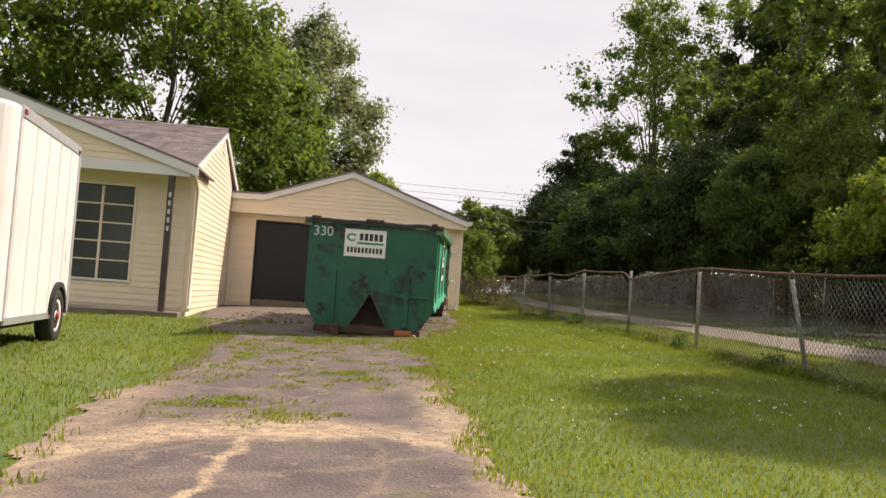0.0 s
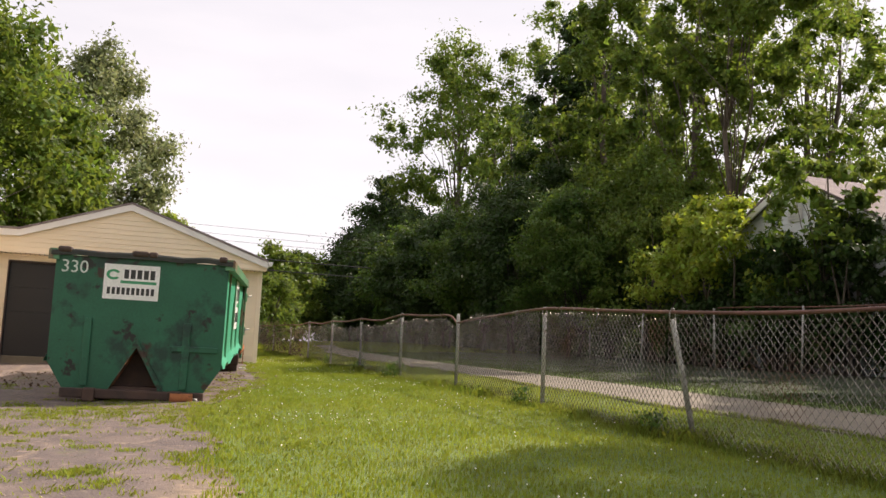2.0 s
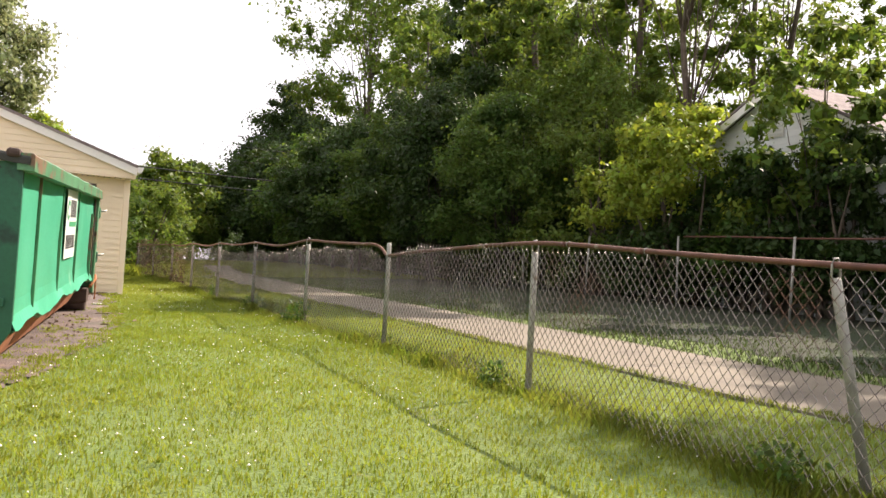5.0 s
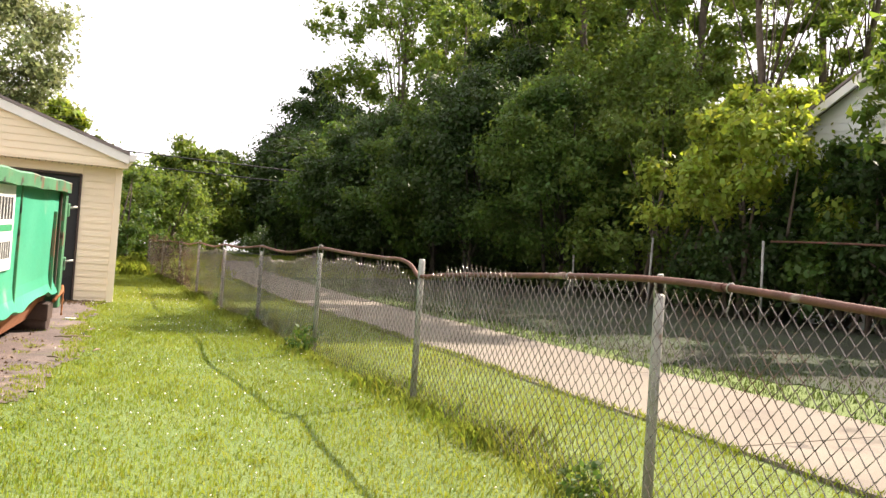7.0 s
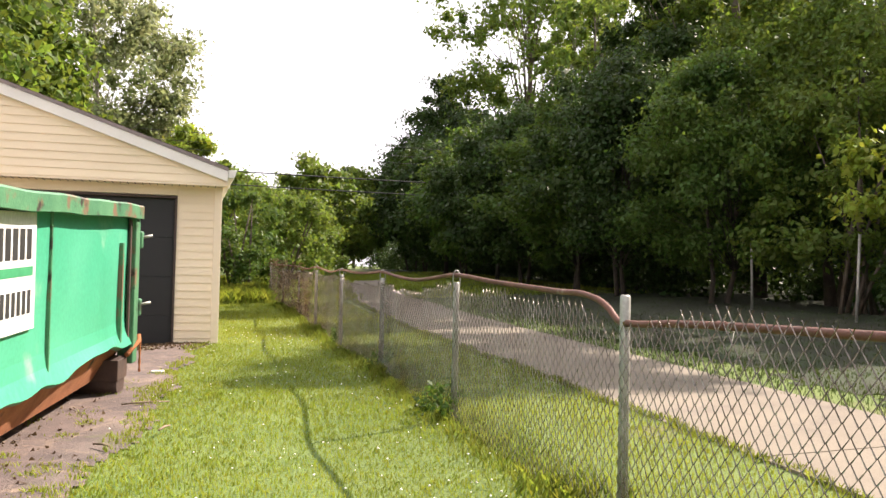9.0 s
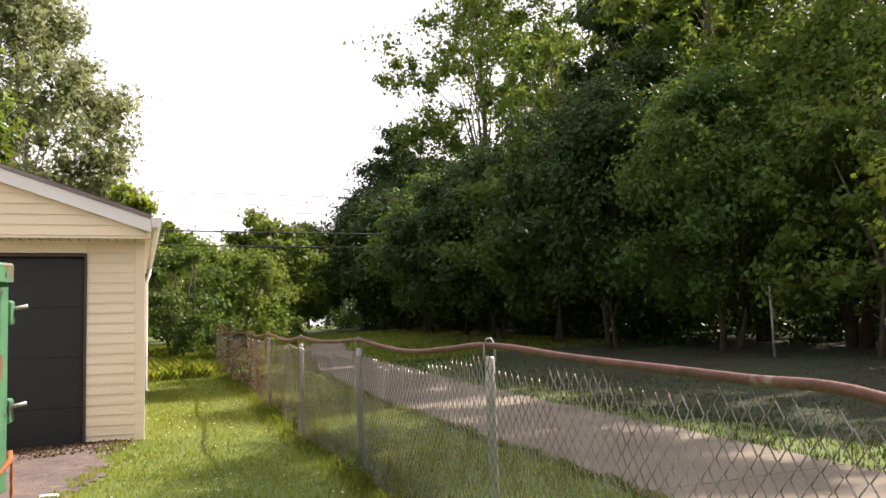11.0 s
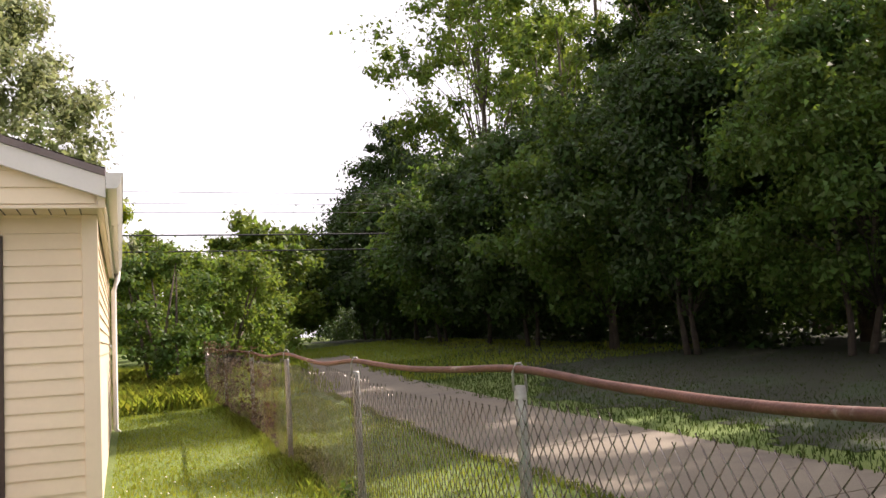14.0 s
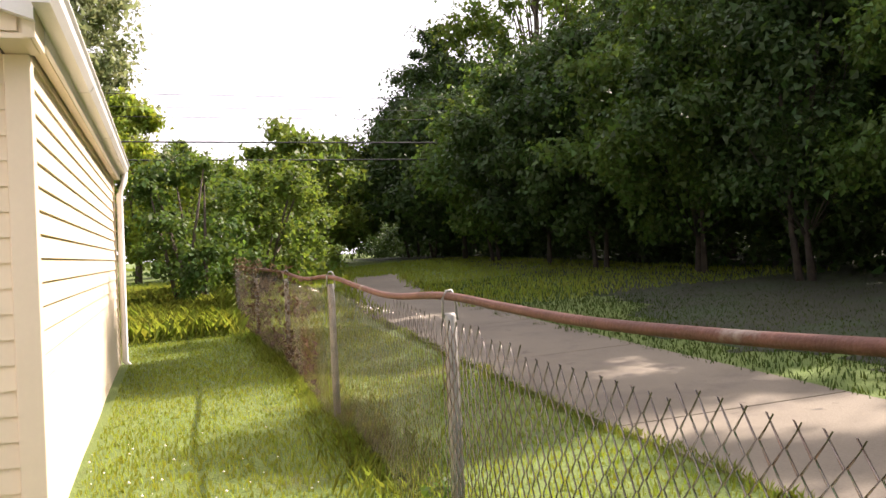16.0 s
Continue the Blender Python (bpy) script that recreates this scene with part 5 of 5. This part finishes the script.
# ---------- grass, weeds, flowers, litter ----------
def blades(x, y, z, height, width, seed, lean=0.45):
    r = np.random.default_rng(seed)
    n = len(x)
    a = r.uniform(0, 2 * math.pi, n)
    h = height * r.uniform(0.55, 1.3, n)
    d = np.c_[np.cos(a), np.sin(a), np.zeros(n)]
    side = np.c_[-np.sin(a), np.cos(a), np.zeros(n)] * (width * r.uniform(0.7, 1.3, n))[:, None]
    p = np.c_[x, y, z]
    bend = (lean * r.uniform(0.2, 1.2, n) * h)[:, None]
    mid = p + d * bend * 0.35 + np.c_[np.zeros(n), np.zeros(n), h * 0.6]
    tip = p + d * bend + np.c_[np.zeros(n), np.zeros(n), h]
    v = np.stack([p - side, p + side, mid + side * 0.7, tip, mid - side * 0.7], 1).reshape(-1, 3)
    k = np.arange(n)[:, None] * 5
    return v, k + np.array([[0, 1, 2, 3, 4]])


def on_lawn(x, y):
    a, b = drive_edges(y)
    ra, rb = road_edges(y)
    in_garage = (x > -6.45) & (x < 0.03) & (y > -0.02) & (y < 7.35)
    in_house = (x > -16.2) & (x < -6.42) & (y > -7.3) & (y < 0.5)
    rag = 0.14 + 0.11 * np.sin(5.3 * y + 2 * np.sin(2.1 * y)) + 0.06 * np.sin(23 * y + 9 * x)
    return ~(((x > a + rag) & (x < b - rag) & (y < 0)) | ((x > ra + 1.1 * rag) & (x < rb - 1.3 * rag) & (y < 21)) | in_garage | in_house)


def scatter(x0, x1, y0, y1, per_m2, seed):
    r = np.random.default_rng(seed)
    n = int((x1 - x0) * (y1 - y0) * per_m2)
    x, y = r.uniform(x0, x1, n), r.uniform(y0, y1, n)
    ok = on_lawn(x, y)
    return x[ok], y[ok]


vs, fs, base = [], [], 0
for k, (x0, x1, y0, y1, dens, h, w) in enumerate([(-2.8, 3.2, -23.5, -2, 1500, 0.031, 0.0044), (-2.6, 3.2, -2, 9, 900, 0.034, 0.0055), 
                                                 (-10.5, -4.7, -23, -7, 420, 0.038, 0.006), (-3, 12, 9, 30, 110, 0.09, 0.012), (2.2, 12, -24, -18, 200, 0.07, 0.009)]):
    x, y = scatter(x0, x1, y0, y1, dens, 500 + k)
    patch = 0.75 + 0.25 * np.sin(1.7 * x + 0.6 * np.sin(y * 1.3)) * np.sin(1.1 * y + x)
    on_slab = (x > road_edges(y)[0] - 0.01) & (x < road_edges(y)[1] + 0.01) & (y < 21)
    v, f = blades(x, y, lumpy(x, y) - 0.005 + 0.018 * on_slab + 0.03 * in_drive(x, y), (1 + 0.8 * on_slab) * h * (0.8 + 0.35 * patch), w, 520 + k)
    vs.append(v), fs.append(f + base)
    base += len(v)
tagged(new("grass", arrays("grass", np.concatenate(vs), np.concatenate(fs), M["blade"])), "short mown green lawn grass", "grass", kind="stuff")

# grass beyond the road, its tree shade carried by the darker blade colour
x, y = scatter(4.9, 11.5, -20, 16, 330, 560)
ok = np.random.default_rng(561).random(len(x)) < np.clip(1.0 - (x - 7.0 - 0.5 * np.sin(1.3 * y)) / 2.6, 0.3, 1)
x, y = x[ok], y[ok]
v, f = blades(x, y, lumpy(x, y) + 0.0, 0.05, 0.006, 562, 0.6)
tagged(new("rough_grass", arrays("rough_grass", v, f, M["shade_blade"])), "rough green grass thinning out under the trees, shade painted into its colour", "grass", kind="stuff")

# taller growth along the fence, and the meadow beyond the mown strip
r = np.random.default_rng(600)
y = r.uniform(-23, 10, 23000)
x = np.interp(y, [p[1] for p in POSTS], [p[0] for p in POSTS]) + r.normal(0.03, 0.14, len(y))
tuft = 0.5 + 0.35 * np.clip(np.sin(y * 1.9) * np.sin(y * 0.73 + 1) + 0.4 * np.sin(y * 6.1), 0, 1)
y2 = r.uniform(-20, 8.9, 9000)                     # and along the edge of the concrete
x2 = road_edges(y2)[0] + r.normal(0, 0.035, len(y2)) + 0.05 * np.sin(2.3 * y2) * np.sin(5.9 * y2)
x, y, tuft = np.r_[x, x2], np.r_[y, y2], np.r_[tuft, np.full(len(y2), 0.42)]
v, f = blades(x, y, lumpy(x, y) - 0.01, 0.15 * tuft, 0.0034, 610, 0.6)
tagged(new("tall_grass", arrays("tall_grass", v, f, M["tall_blade"])), "uneven unmown grass along the foot of the fence", "grass", kind="stuff")
y = r.uniform(9.0, 21, 44000)
x = r.uniform(-7, 1.5, len(y))
v, f = blades(x, y, lumpy(x, y) - 0.01, 0.30, 0.007, 612, 0.8)
tagged(new("meadow_grass", arrays("meadow_grass", v, f, M["meadow_blade"])), "sunlit yellow-green meadow grass behind the garage", "grass", kind="stuff")

# weeds in the driveway: tufts along the cracks and edges
r = np.random.default_rng(640)
vs, fs, base = [], [], 0
tx, ty = [], []
for cx, cy, n, sp_ in [(-3.4, -13.6, 40, 1.1), (-4.4, -14.4, 26, 0.8), (-2.6, -11.9, 30, 0.5), (-3.0, -16.4, 14, 0.8), (-4.6, -17.2, 14, 0.5), (-3.6, -17.0, 8, 0.3), (-4.2, -15.3, 16, 0.6), (-3.0, -14.6, 22, 0.8), (-2.5, -12.6, 26, 0.6), (-3.6, -12.2, 26, 0.7), (-4.6, -11.6, 22, 0.5), (-1.6, -9.6, 24, 0.4), (-1.2, -7.6, 18, 0.35),
                       (-5.2, -8.5, 30, 0.5), (-0.55, -4.5, 10, 0.3), (-2.2, -16.0, 16, 0.3), (-4.8, -13.0, 24, 0.4), (-1.2, -5.8, 8, 0.3), (-4.25, -18.7, 20, 0.22), (-3.75, -19.25, 9, 0.14), (-3.3, -16.9, 12, 0.2), (-2.7, -13.2, 30, 0.5), (-3.9, -12.6, 30, 0.6)]:
    tx.append(r.normal(cx, 1.3 * sp_, int(1.3 * n))), ty.append(r.normal(cy, 1.2 * sp_, int(1.3 * n)))
tx, ty = np.concatenate(tx), np.concatenate(ty)
spread = np.repeat(r.uniform(0.03, 0.10, len(tx)), 36)
x, y = np.repeat(tx, 36) + r.normal(0, 1, len(tx) * 36) * spread, np.repeat(ty, 36) + r.normal(0, 1, len(tx) * 36) * spread
v, f = blades(x, y, lumpy(x, y) + 0.02, 0.03, 0.0045, 641, 1.0)
tagged(new("weeds", arrays("weeds", v, f, M["blade"])), "low green weeds growing through the driveway", "weeds", kind="stuff")

# white clover heads in the lawn
r = np.random.default_rng(650)
x, y = scatter(-2.2, 1.6, -21, 2, 24, 651)
ok = r.random(len(x)) < np.clip(0.3 + 0.6 * np.sin(1.9 * x + 1.3 * np.sin(0.8 * y)) * np.sin(1.4 * y + x), 0.06, 1)
x, y = x[ok], y[ok]
n = len(x)
p = np.c_[x, y, lumpy(x, y) + r.uniform(0.04, 0.085, n)]
o = np.array([(1, 0, 0), (0, 1, 0), (-1, 0, 0), (0, -1, 0), (0, 0, 1), (0, 0, -0.7)]) * 0.0085
v = (p[:, None] + o[None] * r.uniform(0.4, 1.15, (n, 1, 1))).reshape(-1, 3)
tri = np.array([(0, 1, 4), (1, 2, 4), (2, 3, 4), (3, 0, 4), (1, 0, 5), (2, 1, 5), (3, 2, 5), (0, 3, 5)])
tagged(new("clover_flowers", arrays("clover_flowers", v, (np.arange(n)[:, None, None] * 6 + tri[None]).reshape(-1, 3), M["clover"])), "small white clover flowers dotted in the lawn", "flowers", kind="stuff")

# gravel on the driveway
r = np.random.default_rng(660)
n = 9000
y = r.uniform(-21, -0.5, n)
a, b = drive_edges(y)
x = a + (b - a) * r.random(n)
p = np.c_[x, y, drive_height(x, y)]
v = (p[:, None] + o[None] * ((0.2 + 1.2 * r.random((n, 1, 1)) ** 2) * np.array([1, 1, 0.5]))).reshape(-1, 3)
M["gravel"] = surface("loose_gravel", [(0.16, 0.125, 0.11), (0.36, 0.29, 0.22)], 20, 60, 0.95, bump=0, per="island")
tagged(new("gravel", arrays("gravel", v, (np.arange(n)[:, None, None] * 6 + tri[None]).reshape(-1, 3), M["gravel"])), "loose gravel and grit on the driveway", "gravel", kind="stuff")

# a few sticks and scraps by the container
for x, y, s, turn in ((-0.70, -5.2, 0.42, 20), (-0.5, -6.4, 0.22, 70), (-0.9, -6.9, 0.16, 140)):
    z = gz(x, y) + 0.045
    dx, dy = math.cos(radians(turn)) * s / 2, math.sin(radians(turn)) * s / 2
    tagged(part("stick", tube([(x - dx, y - dy, z), (x, y + 0.01, z + 0.008), (x + dx, y + dy, z)], [0.008, 0.01, 0.006], 6), M["twig"], None), "dry broken stick lying on the driveway", "stick", "sticks")
scrap = boxed((-0.76, -3.12, gz(-0.7, -3.1) + 0.025), (-0.62, -3.04, gz(-0.7, -3.1) + 0.05), 0.008)
tagged(part("wood_scrap", scrap, M["sign_white"], None), "pale scrap of wood on the asphalt", "scrap")

# broad-leaved weeds at the fence posts, dry vines on the far bays, litter by the garage door
for k, (x, y, h) in enumerate(((1.66, -6.55, 0.34), (1.62, -6.2, 0.22), (1.72, -3.4, 0.2), (1.60, -12.3, 0.22), (1.45, -15.5, 0.22), (1.66, -0.7, 0.26))):
    weed = thing("weed", (x, y, gz(x, y)), "leafy green weed growing at the foot of the fence", "weed", "leafy weeds")
    r = np.random.default_rng(700 + k)
    c = np.c_[r.normal(x, 0.06, 14), r.normal(y, 0.10, 14), gz(x, y) + h * r.uniform(0.1, 0.95, 14)]
    for i in range(0, 14, 3):
        part("stem", tube([(x + r.normal(0, 0.03), y + r.normal(0, 0.04), gz(x, y) - 0.02), tuple(c[i])], [0.005, 0.002], 4), M["leaf_edge"], weed)
    v, f = leaves(c, np.full(14, 0.085), 170, 0.040, 720 + k)
    adopt("foliage", arrays("foliage", v, f, M["leaf_edge"]), weed)
r = np.random.default_rng(740)
n = 1500
y = 3.0 + 8.5 * r.random(n) ** 0.8
c = np.c_[np.interp(y, [p[1] for p in POSTS], [p[0] for p in POSTS]) - 0.02, y, ground_z(np.full(n, 1.7), y) + 1.08 * r.random(n) ** 1.3]
M["dry_vine"] = surface("dry_brown_vine", [(0.07, 0.048, 0.027), (0.13, 0.095, 0.05)], 1.5, 3, 0.9, bump=0, per="island", translucent=0.2)
v, f = leaves(c, np.full(n, 0.035), n, 0.045, 741, simple=True)
tagged(new("dry_vines", arrays("dry_vines", v, f, M["dry_vine"])), "dry brown vines tangled in the far bays of the fence", "vines", kind="stuff")
n = 2600
x, y = np.r_[r.uniform(-1.9, -0.1, 1500), r.uniform(-5.6, -1.0, 1100)], np.r_[-0.05 - 0.9 * r.random(1500) ** 2, r.uniform(-8.5, -4.0, 1100)]
ok = in_drive(x, y)
x, y = x[ok], y[ok]
c = np.c_[x, y, drive_height(x, y) + 0.006]
v, f = leaves(c, np.full(len(c), 0.006), len(c), 0.035, 742, squash=0.3, simple=True)
tagged(new("leaf_litter", arrays("leaf_litter", v, f, M["dry_vine"])), "dry brown leaf litter on the driveway", "litter", kind="stuff")
